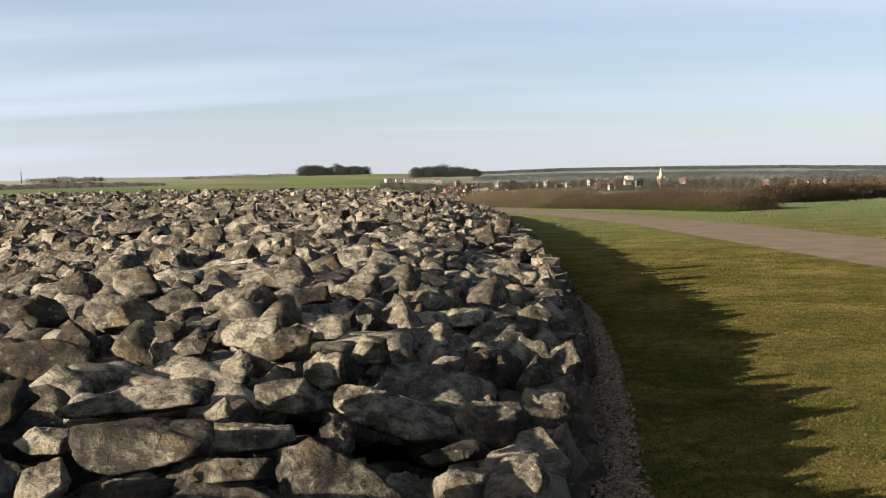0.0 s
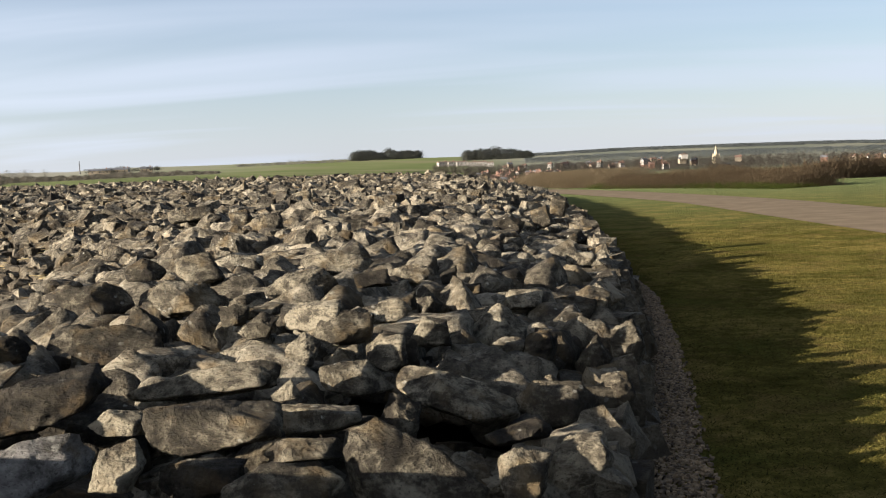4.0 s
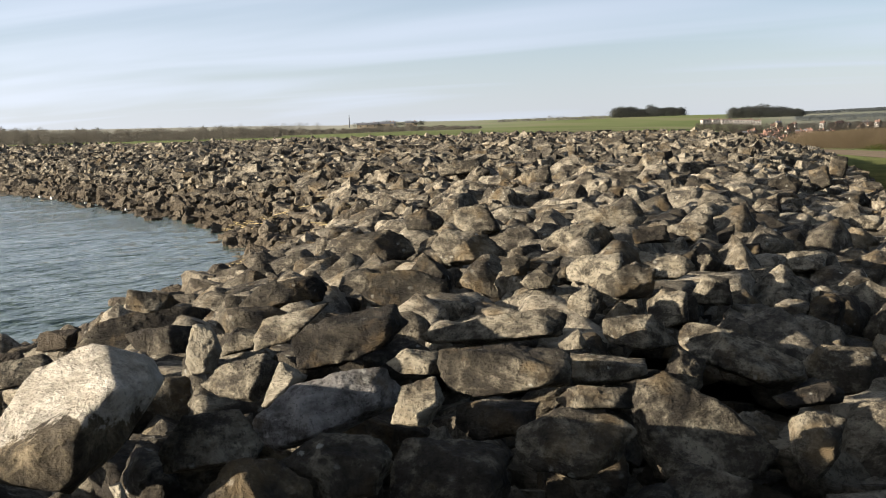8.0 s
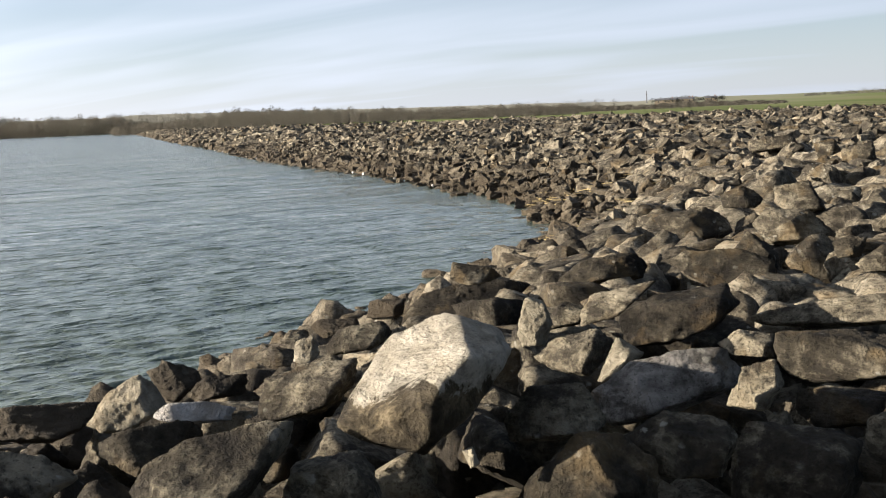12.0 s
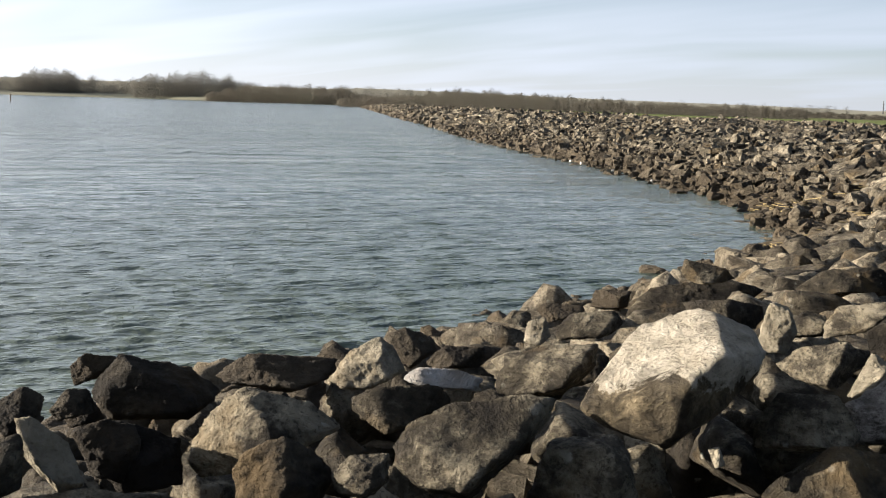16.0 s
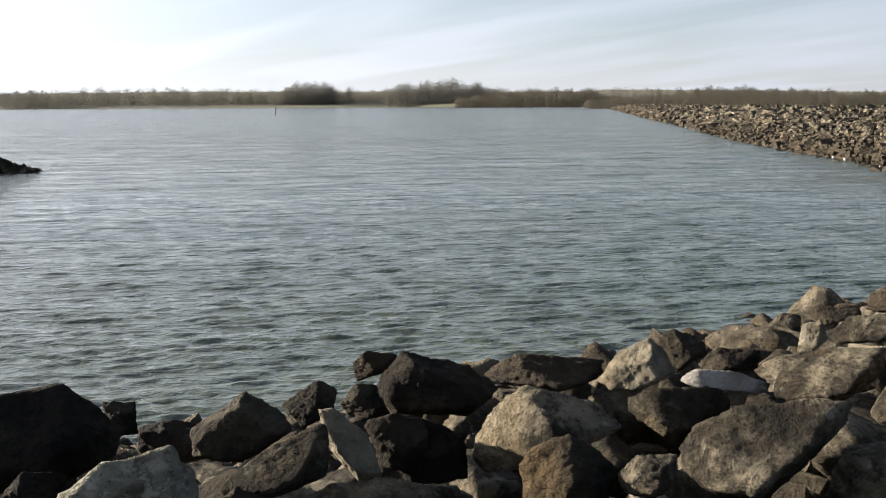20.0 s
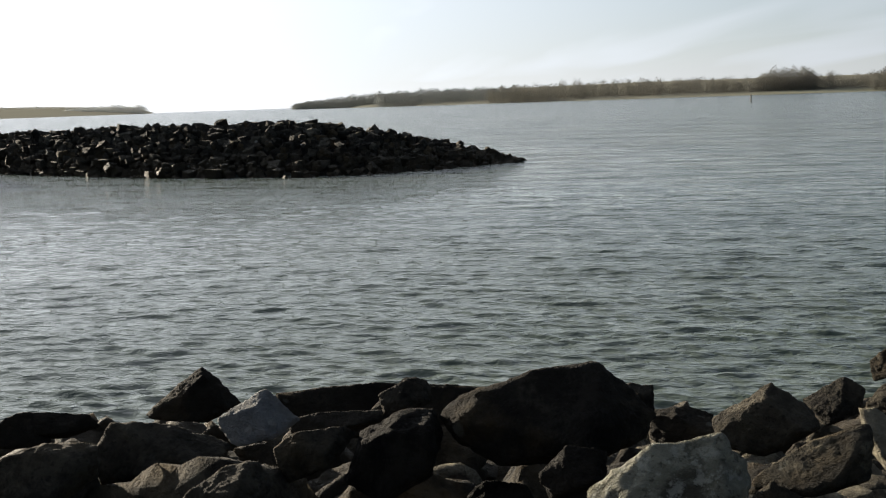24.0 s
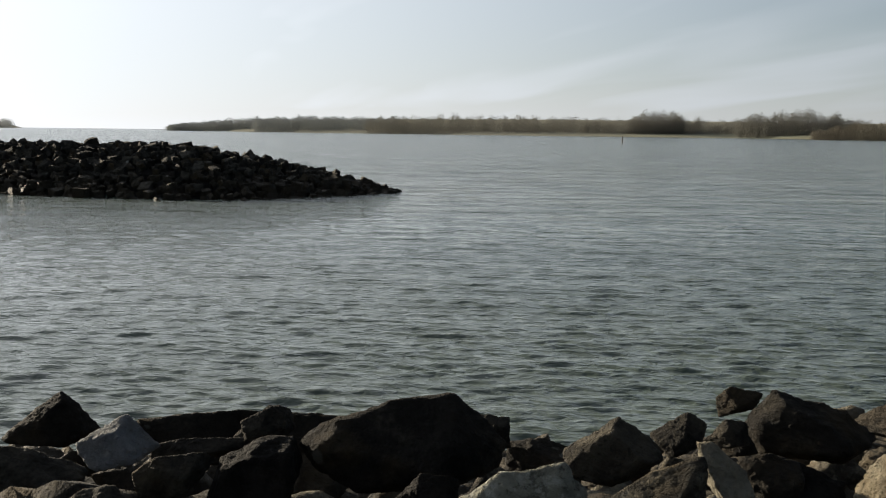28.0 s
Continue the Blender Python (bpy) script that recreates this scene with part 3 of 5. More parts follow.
# ---- the rock bank ----
def bank_bed():
    """Earth and fines beneath the stones, coloured dark for the shade in the gaps."""
    a, b = resample(SHORE, 1.0), resample(FOOT, 1.0)
    rows = 160
    at = np.concatenate([np.linspace(0, 70, 110), np.linspace(75, 600, rows - 110)])
    verts, faces = [], []
    cols = 12
    for s in at:
        i, j = min(len(a) - 1, int(s / 600 * len(a))), min(len(b) - 1, int(s / 600 * len(b)))
        for c in range(cols + 1):
            u = c / cols
            p = a[i] * (1 - u) + b[j] * u
            verts.append((p[0], p[1], 0))
    verts = np.array(verts)
    top, dw, do = bank_top(verts[:, :2])
    verts[:, 2] = top - 0.64
    for i in range(rows - 1):
        for c in range(cols):
            faces.append((i * (cols + 1) + c, (i + 1) * (cols + 1) + c, (i + 1) * (cols + 1) + c + 1, i * (cols + 1) + c + 1))
    ob = mesh_object("bank", verts, [f[::-1] for f in faces], SOIL, smooth=True)
    tagged(ob, "earth core of the dam beneath the stones, gap shade in its colour", "embankment", kind="structure")


bank_bed()

SHAPES = {}


def shape_mesh(kind, seed, level, mat):
    key = (kind, seed, level, mat)
    if key not in SHAPES:
        v, f = rock_shape(kind, seed, level)
        me = bpy.data.meshes.new("boulder")
        me.from_pydata(v.tolist(), [], f.tolist())
        me.polygons.foreach_set("use_smooth", np.ones(len(f), bool))
        me.materials.append(ROCK[mat])
        me.update()
        SHAPES[key] = me
    return SHAPES[key]


PLACED = []
LABEL = {
    "stone": {"block": "squared grey limestone block with dark weathered crust", "lump": "rough grey limestone boulder with pitted faces", "wedge": "wedge-shaped grey limestone rock with one sloping face",
              "tall": "upright slab of grey limestone set among the rubble", "peak": "pointed grey limestone rock on the bank", "boulder": "large rounded limestone boulder",
              "slab": "broad flat-topped slab of grey limestone", "crust": "long limestone rock with a black crusted flank"},
    "chalk": "chalk-white limestone rock among dark stones", "pale": "pale yellowish limestone rock with a fresh broken face", "white": "large white-faced limestone boulder, brown beneath", "ashen": "ash-white limestone rock with smooth bleached top",
    "lichen": "lichen-crusted greenish grey limestone boulder", "wet": "algae-stained limestone rock near the water, shade in its dark colour",
}
BEVEL = {"block": (0.7, 80.0), "lump": (1.1, 48.0), "wedge": (0.8, 80.0), "tall": (0.6, 70.0), "peak": (0.9, 60.0), "boulder": (1.0, 48.0), "dome": (0.3, 46.0), "slab": (1.3, 70.0), "crust": (1.2, 50.0)}


def cut_stone(kind, cuts, seed, level):
    """A stone as the cut of a few planes: its sides, fitted to its outline in the camera's view (the way each faces, in
    degrees round the stone, and how far out it lies), bevelled to front and back, with broken front faces.
    """
    rng = np.random.default_rng(900 + seed)
    tilt, p = BEVEL[kind]
    size = math.sqrt(sum(d * d for _, d in cuts) / len(cuts))
    depth = size * rng.uniform(0.8, 1.05)
    span = max(abs(math.cos(radians(a))) * d for a, d in cuts)
    planes, dist = [], []
    for deg, d in cuts:
        c, u = math.cos(radians(deg)), math.sin(radians(deg))
        f = radians(tilt * (rng.uniform(26, 54) if u > 0.5 else rng.uniform(6, 30) if u > -0.5 else rng.uniform(-4, 16)))
        b = radians(rng.uniform(8, 32)) * (0.12 if kind == "dome" else 1.0)
        planes += [(c * math.cos(f), -math.sin(f), u * math.cos(f)), (c * math.cos(b), math.sin(b), u * math.cos(b))]
        dist += [d * math.cos(f), d * math.cos(b)]
    for k in range(0 if kind == "dome" else 6 if kind in ("lump", "boulder") else 4):
        if k == 0:  # the broad front face
            n, d = Vector((rng.normal(-0.45, 0.2), -1, rng.normal(0.22, 0.16))), 0.74
        elif k % 2:
            n, d = Vector((rng.uniform(-1.0, -0.1), -1, rng.uniform(-0.4, 0.9))), rng.uniform(0.84, 0.98)
        else:
            n, d = Vector((rng.uniform(0.5, 1.2), -1, rng.uniform(-0.6, 0.6))), rng.uniform(0.95, 1.15)
            if kind in ("block", "slab", "crust"):  # keeps turned-away facets off the middle of broad fronts
                d += 0.8 * n.x * max(0.0, span / depth - 0.7)
        planes.append(tuple(n.normalized()))
        dist.append(depth * d)
    if kind == "dome":  # a broad bleached upper face, a brown face below it, and an undercut flank
        planes += [(-0.50, -0.50, 0.70), (-0.42, -0.80, -0.42), (0.62, -0.68, -0.38), (0.50, -0.45, 0.74)]
        dist += [0.112, 0.235, 0.225, 0.215]
    planes.append((0, 1, 0))
    dist.append(0.46 if kind == "dome" else depth)  # the boulder's back runs on unseen, added to shade the next stone
    planes, dist = np.array(planes), np.array(dist)
    wide = np.array((span, depth, max(abs(math.sin(radians(a))) * d for a, d in cuts)))
    dirs, faces = SPHERE[level]
    dirs = dirs * wide
    dirs = dirs / np.linalg.norm(dirs, axis=1)[:, None]
    q = np.maximum(dirs @ planes.T, 0) / dist
    v = dirs * ((q ** p).sum(axis=1) ** (-1 / p))[:, None]
    off = Vector((seed * 3.7 % 50, seed * 1.9 % 50, seed * 0.7))
    calm = 0.6 if kind == "dome" else 1.0
    amp = []
    for a in v:
        w_ = Vector(a) / size
        amp.append(0.07 * noise.fractal(w_ * 1.7 + off, 0.8, 2.1, 5) - 0.07 * abs(noise.noise(w_ * 2.6 + off * 2)) + 0.028 * noise.noise(w_ * 7.0 + off) - 0.035 * abs(noise.noise(w_ * 11.0 + off * 3)) + 0.045)
    v = v * (1 + calm * np.array(amp))[:, None]
    return v, faces, wide


def stone(kind, x, y, z, yaw, pitch, mat, seed, cuts):
    """One set stone of the bank, placed to fit the camera's view: its middle, its turn along the line of sight, and its
    cuts.
    """
    v, f, wide = cut_stone(kind, cuts, seed, 5 if math.hypot(x, y) < 8 else 4)
    name = "boulder" if kind in ("lump", "boulder", "dome") else "rock"
    me = bpy.data.meshes.new(name)
    me.from_pydata(v.tolist(), [], f.tolist())
    me.polygons.foreach_set("use_smooth", np.ones(len(f), bool))
    me.materials.append(ROCK[mat])
    me.update()
    ob = new(name, me)
    ob.matrix_world = pose(x, y, z, pitch, 0, yaw)
    tagged(ob, LABEL[mat][kind] if mat == "stone" else LABEL[mat], "rock", "stones of the bank")
    PLACED.append((x, y, z, 0.5 * (wide[0] + wide[1])))
    return ob


stone("block", -1.14, 4.11, 0.74, 14, -12, "stone", 0, ((-141, 0.198), (-100, 0.114), (-83, 0.097), (-2, 0.255), (81, 0.102), (93, 0.095), (179, 0.25)))
stone("block", -0.79, 4.42, 0.68, 9, -13, "stone", 1, ((-91, 0.063), (-75, 0.075), (9, 0.17), (85, 0.059), (177, 0.147)))
stone("crust", -1.28, 4.62, 0.81, 14, -10, "stone", 2, ((-92, 0.072), (-86, 0.066), (-18, 0.272), (72, 0.143), (103, 0.062), (97, 0.054), (-148, 0.301)))
stone("block", -1.88, 4.33, 0.81, 22, -11, "stone", 3, ((-156, 0.236), (-88, 0.119), (-69, 0.1), (-46, 0.152), (32, 0.255), (99, 0.097), (115, 0.112), (176, 0.231)))
stone("block", -2.13, 4.41, 0.84, 25, -10, "stone", 4, ((-119, 0.209), (-49, 0.021), (-74, 0.041), (-66, 0.067), (69, 0.17), (101, 0.069), (144, 0.135), (176, 0.194)))
stone("slab", -2.07, 5.67, 0.80, 19, -8, "stone", 5, ((-102, 0.096), (-121, 0.103), (-71, 0.178), (12, 0.261), (71, 0.143), (92, 0.122), (117, 0.19), (-144, 0.256)))
stone("tall", -2.02, 6.13, 0.82, 17, -8, "stone", 6, ((-110, 0.098), (1, 0.114), (59, 0.102), (49, 0.094), (144, 0.126), (-175, 0.125)))
stone("lump", -3.07, 8.23, 0.77, 20, -6, "stone", 7, ((-99, 0.119), (-76, 0.154), (22, 0.239), (61, 0.16), (100, 0.128), (-144, 0.217)))
stone("lump", -2.76, 5.69, 0.78, 25, -8, "stone", 8, ((-87, 0.078), (-83, 0.073), (-43, 0.19), (62, 0.156), (98, 0.083), (128, 0.133), (-142, 0.26)))
stone("lump", -1.54, 3.25, 0.79, 24, -14, "ashen", 9, ((-119, 0.182), (-77, 0.095), (-67, 0.099), (-32, 0.194), (39, 0.236), (88, 0.121), (102, 0.097), (126, 0.125), (-152, 0.234)))
stone("tall", -1.71, 3.30, 0.85, 26, -13, "pale", 10, ((-54, 0.035), (-64, 0.034), (56, 0.064), (59, 0.063), (155, 0.042), (-114, 0.093)))
stone("block", -1.53, 4.20, 0.74, 19, -12, "stone", 11, ((-94, 0.047), (-4, 0.098), (82, 0.051), (117, 0.064), (-121, 0.069)))
stone("lump", -1.35, 3.65, 0.71, 19, -14, "stone", 12, ((-96, 0.078), (-36, 0.074), (22, 0.094), (103, 0.075), (160, 0.074)))
stone("block", -1.09, 3.11, 0.61, 18, -18, "stone", 13, ((-96, 0.121), (-24, 0.177), (-5, 0.18), (65, 0.149), (84, 0.126), (160, 0.172), (175, 0.17)))
stone("block", -1.34, 2.82, 0.73, 24, -17, "stone", 14, ((-91, 0.083), (-23, 0.137), (39, 0.148), (83, 0.093), (122, 0.105), (-176, 0.149)))
stone("lump", -0.76, 3.45, 0.65, 11, -16, "stone", 15, ((-131, 0.149), (-100, 0.11), (-63, 0.125), (-35, 0.152), (51, 0.156), (79, 0.109), (118, 0.123), (177, 0.188)))
stone("wedge", -0.71, 3.67, 0.73, 10, -14, "stone", 16, ((-108, 0.051), (-58, 0.106), (2, 0.124), (86, 0.056), (133, 0.109), (-90, 0.023)))
stone("slab", -0.41, 4.13, 0.50, 5, -16, "stone", 17, ((-158, 0.194), (-98, 0.183), (-74, 0.199), (-40, 0.275), (52, 0.153), (61, 0.152), (112, 0.271), (178, 0.233)))
stone("block", -0.27, 5.32, 0.57, 2, -12, "stone", 18, ((-122, 0.112), (-111, 0.096), (-72, 0.195), (7, 0.28), (66, 0.093), (74, 0.099), (131, 0.273), (-163, 0.257)))
stone("wedge", 0.03, 4.65, 0.54, -1, -14, "stone", 19, ((-81, 0.04), (-16, 0.116), (53, 0.096), (108, 0.042), (-130, 0.107)))
stone("tall", 0.19, 6.75, 0.51, -2, -10, "stone", 20, ((-110, 0.13), (-28, 0.106), (-8, 0.099), (61, 0.143), (97, 0.13), (165, 0.099), (-165, 0.132)))
stone("lump", 0.24, 5.58, 0.46, -3, -12, "stone", 21, ((-115, 0.122), (-83, 0.115), (-9, 0.189), (43, 0.154), (88, 0.108), (141, 0.177), (-160, 0.188)))
stone("wedge", 0.54, 7.06, 0.41, -5, -10, "stone", 22, ((-82, 0.094), (-45, 0.088), (33, 0.101), (142, 0.074), (-155, 0.125)))
stone("peak", -0.12, 7.26, 0.50, 0, -9, "stone", 23, ((-103, 0.222), (-78, 0.184), (-53, 0.177), (-2, 0.25), (49, 0.252), (129, 0.159), (141, 0.179), (-156, 0.313)))
stone("lump", 0.01, 6.40, 0.45, -1, -11, "stone", 24, ((-82, 0.05), (-26, 0.073), (72, 0.056), (130, 0.06), (-146, 0.077)))
stone("block", -0.63, 5.75, 0.72, 5, -9, "stone", 25, ((-126, 0.095), (-72, 0.092), (3, 0.096), (87, 0.089), (130, 0.096), (-178, 0.108)))
stone("block", -0.44, 6.40, 0.71, 3, -9, "stone", 26, ((-90, 0.076), (10, 0.1), (76, 0.092), (147, 0.09), (-145, 0.124)))
stone("peak", -0.87, 5.85, 0.80, 8, -8, "pale", 27, ((-88, 0.047), (14, 0.047), (134, 0.042), (-162, 0.068)))
stone("lump", -0.86, 5.79, 0.85, 8, -8, "stone", 28, ((-110, 0.094), (-88, 0.089), (-9, 0.15), (78, 0.098), (119, 0.099), (-127, 0.134)))
stone("lump", -1.02, 5.43, 0.79, 10, -9, "stone", 29, ((-86, 0.077), (-24, 0.073), (53, 0.087), (127, 0.069), (-167, 0.084)))
stone("block", 0.26, 4.60, 0.36, -4, -16, "stone", 30, ((-135, 0.194), (-40, 0.12), (-25, 0.109), (20, 0.165), (97, 0.169), (165, 0.116), (-172, 0.13)))
stone("block", 0.03, 4.21, 0.47, -1, -16, "stone", 31, ((-143, 0.101), (-40, 0.094), (-11, 0.089), (80, 0.107), (112, 0.112), (-177, 0.092)))
stone("block", 0.18, 10.52, 0.61, -1, -6, "stone", 32, ((-109, 0.138), (-87, 0.128), (-28, 0.29), (72, 0.148), (86, 0.11), (119, 0.229), (-156, 0.294)))
stone("block", 0.25, 11.73, 0.68, -2, -5, "stone", 33, ((-92, 0.074), (-10, 0.121), (76, 0.08), (126, 0.099), (-157, 0.123)))
stone("block", 0.85, 15.39, 0.56, -3, -4, "stone", 34, ((-89, 0.104), (-73, 0.121), (34, 0.271), (99, 0.096), (-168, 0.313)))
stone("block", 0.69, 9.26, 0.50, -5, -7, "stone", 35, ((-86, 0.093), (-11, 0.182), (67, 0.127), (115, 0.109), (-162, 0.193)))
stone("block", 1.23, 11.57, 0.34, -6, -7, "stone", 36, ((-119, 0.144), (-32, 0.142), (19, 0.112), (94, 0.164), (179, 0.112)))
stone("wedge", -2.67, 10.48, 0.73, 14, -5, "stone", 37, ((-94, 0.153), (-64, 0.17), (-22, 0.33), (82, 0.196), (113, 0.136), (-109, 0.241)))
stone("lump", -1.38, 7.58, 0.89, 10, -6, "stone", 38, ((-89, 0.099), (-61, 0.134), (42, 0.19), (95, 0.102), (132, 0.151), (-124, 0.182)))
stone("lump", -2.08, 7.21, 0.87, 15, -6, "stone", 39, ((-91, 0.11), (-18, 0.267), (48, 0.148), (82, 0.117), (137, 0.209), (-139, 0.172)))
stone("slab", -2.07, 14.96, 0.80, 8, -3, "stone", 40, ((-103, 0.212), (-93, 0.201), (-37, 0.488), (65, 0.25), (82, 0.198), (152, 0.482), (-165, 0.514)))
stone("tall", -0.91, 13.18, 0.83, 4, -4, "stone", 41, ((-101, 0.192), (-13, 0.142), (74, 0.191), (145, 0.164), (-168, 0.167)))
stone("tall", -0.60, 14.15, 0.76, 2, -4, "stone", 42, ((-87, 0.206), (0, 0.08), (52, 0.171), (160, 0.117), (-174, 0.082)))
stone("lump", -0.16, 11.64, 0.71, 0, -5, "stone", 43, ((-101, 0.162), (-42, 0.139), (9, 0.182), (84, 0.161), (140, 0.138), (-168, 0.192)))
stone("lump", -0.69, 8.58, 0.83, 4, -6, "stone", 44, ((-105, 0.074), (-100, 0.076), (13, 0.153), (69, 0.095), (99, 0.092), (-169, 0.186)))
stone("lump", -0.43, 8.81, 0.79, 2, -6, "stone", 45, ((-81, 0.058), (-2, 0.058), (114, 0.051), (-168, 0.068)))
stone("block", -0.28, 8.78, 0.67, 1, -7, "stone", 46, ((-86, 0.055), (-2, 0.099), (94, 0.055), (178, 0.099)))
stone("lump", -0.72, 5.03, 0.72, 7, -11, "stone", 47, ((-109, 0.08), (-75, 0.099), (42, 0.107), (94, 0.083), (-176, 0.153)))
stone("peak", -0.92, 4.48, 0.78, 11, -11, "stone", 48, ((-86, 0.032), (29, 0.045), (127, 0.035), (-161, 0.065)))
stone("block", -1.08, 3.71, 0.65, 15, -15, "stone", 49, ((-124, 0.104), (-84, 0.069), (-15, 0.138), (85, 0.065), (95, 0.069), (-177, 0.14)))
stone("lump", -0.37, 4.18, 0.25, 4, -19, "stone", 50, ((-87, 0.092), (48, 0.251), (83, 0.086), (74, 0.099), (139, 0.251), (-159, 0.313)))
stone("block", 0.59, 6.17, 0.36, -6, -12, "stone", 51, ((-129, 0.118), (-31, 0.099), (20, 0.099), (102, 0.128), (176, 0.091)))
stone("block", 0.79, 7.39, 0.43, -7, -10, "stone", 52, ((-103, 0.138), (-21, 0.117), (24, 0.106), (116, 0.14), (-177, 0.102)))
stone("lump", 0.49, 7.99, 0.43, -4, -9, "stone", 53, ((-80, 0.071), (6, 0.05), (100, 0.071), (-174, 0.05)))
stone("lump", -1.31, 5.81, 0.86, 12, -8, "stone", 54, ((-83, 0.038), (23, 0.081), (113, 0.039), (-120, 0.075)))
stone("lump", -0.59, 6.60, 0.86, 4, -7, "stone", 55, ((-77, 0.044), (7, 0.059), (117, 0.041), (-169, 0.067)))
stone("lump", -0.85, 7.16, 0.96, 6, -6, "stone", 56, ((-88, 0.052), (16, 0.105), (97, 0.053), (-161, 0.11)))
stone("block", -1.43, 6.29, 0.88, 12, -7, "stone", 57, ((-30, 0.115), (94, 0.034), (132, 0.08), (-84, 0.031)))
stone("dome", -1.98, 2.52, 0.93, 29, -13, "white", 58, ((-103, 0.197), (-36, 0.146), (-53, 0.148), (-23, 0.212), (33, 0.25), (72, 0.208), (107, 0.176), (148, 0.179), (-115, 0.217)))
stone("tall", -2.28, 3.81, 0.85, 25, -10, "pale", 59, ((-85, 0.089), (-25, 0.071), (21, 0.068), (78, 0.095), (167, 0.059), (-155, 0.081)))
stone("block", -2.43, 4.44, 0.76, 23, -10, "stone", 60, ((-82, 0.048), (-4, 0.072), (80, 0.061), (145, 0.055), (-125, 0.088)))
stone("slab", -3.67, 5.66, 0.57, 29, -9, "stone", 61, ((-74, 0.09), (-66, 0.129), (82, 0.165), (86, 0.139), (102, 0.109), (139, 0.232), (-120, 0.314)))
stone("lump", -3.52, 5.54, 0.76, 28, -8, "stone", 62, ((-79, 0.062), (71, 0.066), (81, 0.053), (168, 0.151), (-98, 0.063)))
stone("block", -4.21, 5.61, 0.51, 33, -9, "wet", 63, ((-15, 0.11), (90, 0.056), (166, 0.108), (-87, 0.056)))
stone("lump", -3.28, 4.00, 0.69, 34, -11, "stone", 64, ((-87, 0.063), (-60, 0.075), (39, 0.14), (98, 0.061), (138, 0.099), (-121, 0.13)))
stone("tall", -3.34, 3.68, 0.69, 37, -11, "pale", 65, ((-49, 0.05), (19, 0.054), (108, 0.055), (170, 0.049), (-111, 0.061)))
stone("lump", -4.69, 5.27, 0.33, 38, -11, "stone", 66, ((-81, 0.065), (-6, 0.093), (89, 0.075), (134, 0.071), (-133, 0.105)))
stone("lump", -4.06, 4.85, 0.54, 35, -10, "wet", 67, ((-74, 0.047), (21, 0.134), (88, 0.043), (119, 0.078), (-132, 0.088)))
stone("wedge", -3.37, 2.66, 0.69, 45, -13, "pale", 68, ((-92, 0.09), (-63, 0.08), (35, 0.114), (31, 0.115), (118, 0.082), (142, 0.088), (-125, 0.132)))
stone("lump", -3.47, 3.00, 0.70, 43, -12, "wet", 69, ((-110, 0.079), (-55, 0.074), (23, 0.093), (71, 0.066), (113, 0.08), (-156, 0.076)))
stone("slab", -2.46, 2.05, 0.91, 41, -14, "chalk", 320, ((-90, 0.03), (-27, 0.1), (74, 0.038), (89, 0.031), (121, 0.065), (-107, 0.038)))
stone("lump", -3.01, 2.75, 0.77, 41, -13, "wet", 71, ((-85, 0.038), (-6, 0.102), (89, 0.043), (121, 0.056), (-115, 0.072)))
stone("block", -2.58, 2.71, 0.81, 36, -13, "stone", 72, ((-84, 0.084), (-45, 0.1), (-5, 0.16), (94, 0.084), (107, 0.08), (160, 0.137), (-118, 0.144)))
stone("slab", -2.48, 1.90, 0.86, 44, -15, "stone", 73, ((-113, 0.084), (-69, 0.068), (-66, 0.075), (81, 0.071), (96, 0.05), (97, 0.052), (-117, 0.095)))
stone("lump", -1.89, 1.50, 0.97, 40, -17, "stone", 74, ((-128, 0.138), (-106, 0.118), (-44, 0.088), (-44, 0.088), (-23, 0.128), (89, 0.105), (101, 0.086), (118, 0.09), (146, 0.128), (-169, 0.161)))
stone("lump", -2.39, 1.35, 0.90, 51, -17, "stone", 75, ((-109, 0.133), (-64, 0.065), (-85, 0.075), (-73, 0.099), (51, 0.13), (76, 0.103), (125, 0.124), (153, 0.148), (-166, 0.176)))
stone("lump", -2.11, 1.17, 0.92, 50, -19, "stone", 76, ((-91, 0.063), (-30, 0.093), (59, 0.071), (43, 0.075), (108, 0.074), (142, 0.087), (-172, 0.095)))
stone("lump", -1.96, 1.25, 0.94, 45, -19, "stone", 77, ((-101, 0.045), (-53, 0.044), (1, 0.054), (91, 0.041), (139, 0.046), (-152, 0.058)))
stone("block", -2.99, 1.45, 0.88, 56, -14, "wet", 78, ((-92, 0.078), (-54, 0.119), (52, 0.109), (77, 0.079), (141, 0.127), (-144, 0.128)))
stone("lump", -2.56, 1.05, 0.90, 58, -17, "wet", 79, ((-103, 0.064), (-32, 0.067), (10, 0.067), (79, 0.059), (106, 0.065), (-158, 0.057)))
stone("lump", -2.99, 1.24, 0.86, 60, -15, "wet", 80, ((-80, 0.035), (30, 0.038), (131, 0.037), (-155, 0.047)))
stone("slab", -4.00, 2.75, 0.54, 50, -14, "wet", 81, ((-100, 0.082), (-70, 0.1), (-17, 0.229), (87, 0.07), (120, 0.128), (-107, 0.101)))
stone("block", -1.73, 1.69, 0.88, 34, -19, "stone", 82, ((-86, 0.088), (-57, 0.093), (15, 0.109), (54, 0.115), (97, 0.095), (161, 0.097), (-149, 0.128)))
stone("lump", -1.67, 2.70, 0.82, 23, -15, "stone", 83, ((-87, 0.072), (-52, 0.108), (39, 0.116), (93, 0.083), (139, 0.106), (-149, 0.145)))
stone("lump", -2.01, 3.62, 0.79, 22, -12, "stone", 84, ((-101, 0.082), (-48, 0.09), (52, 0.119), (101, 0.071), (123, 0.089), (-126, 0.113)))
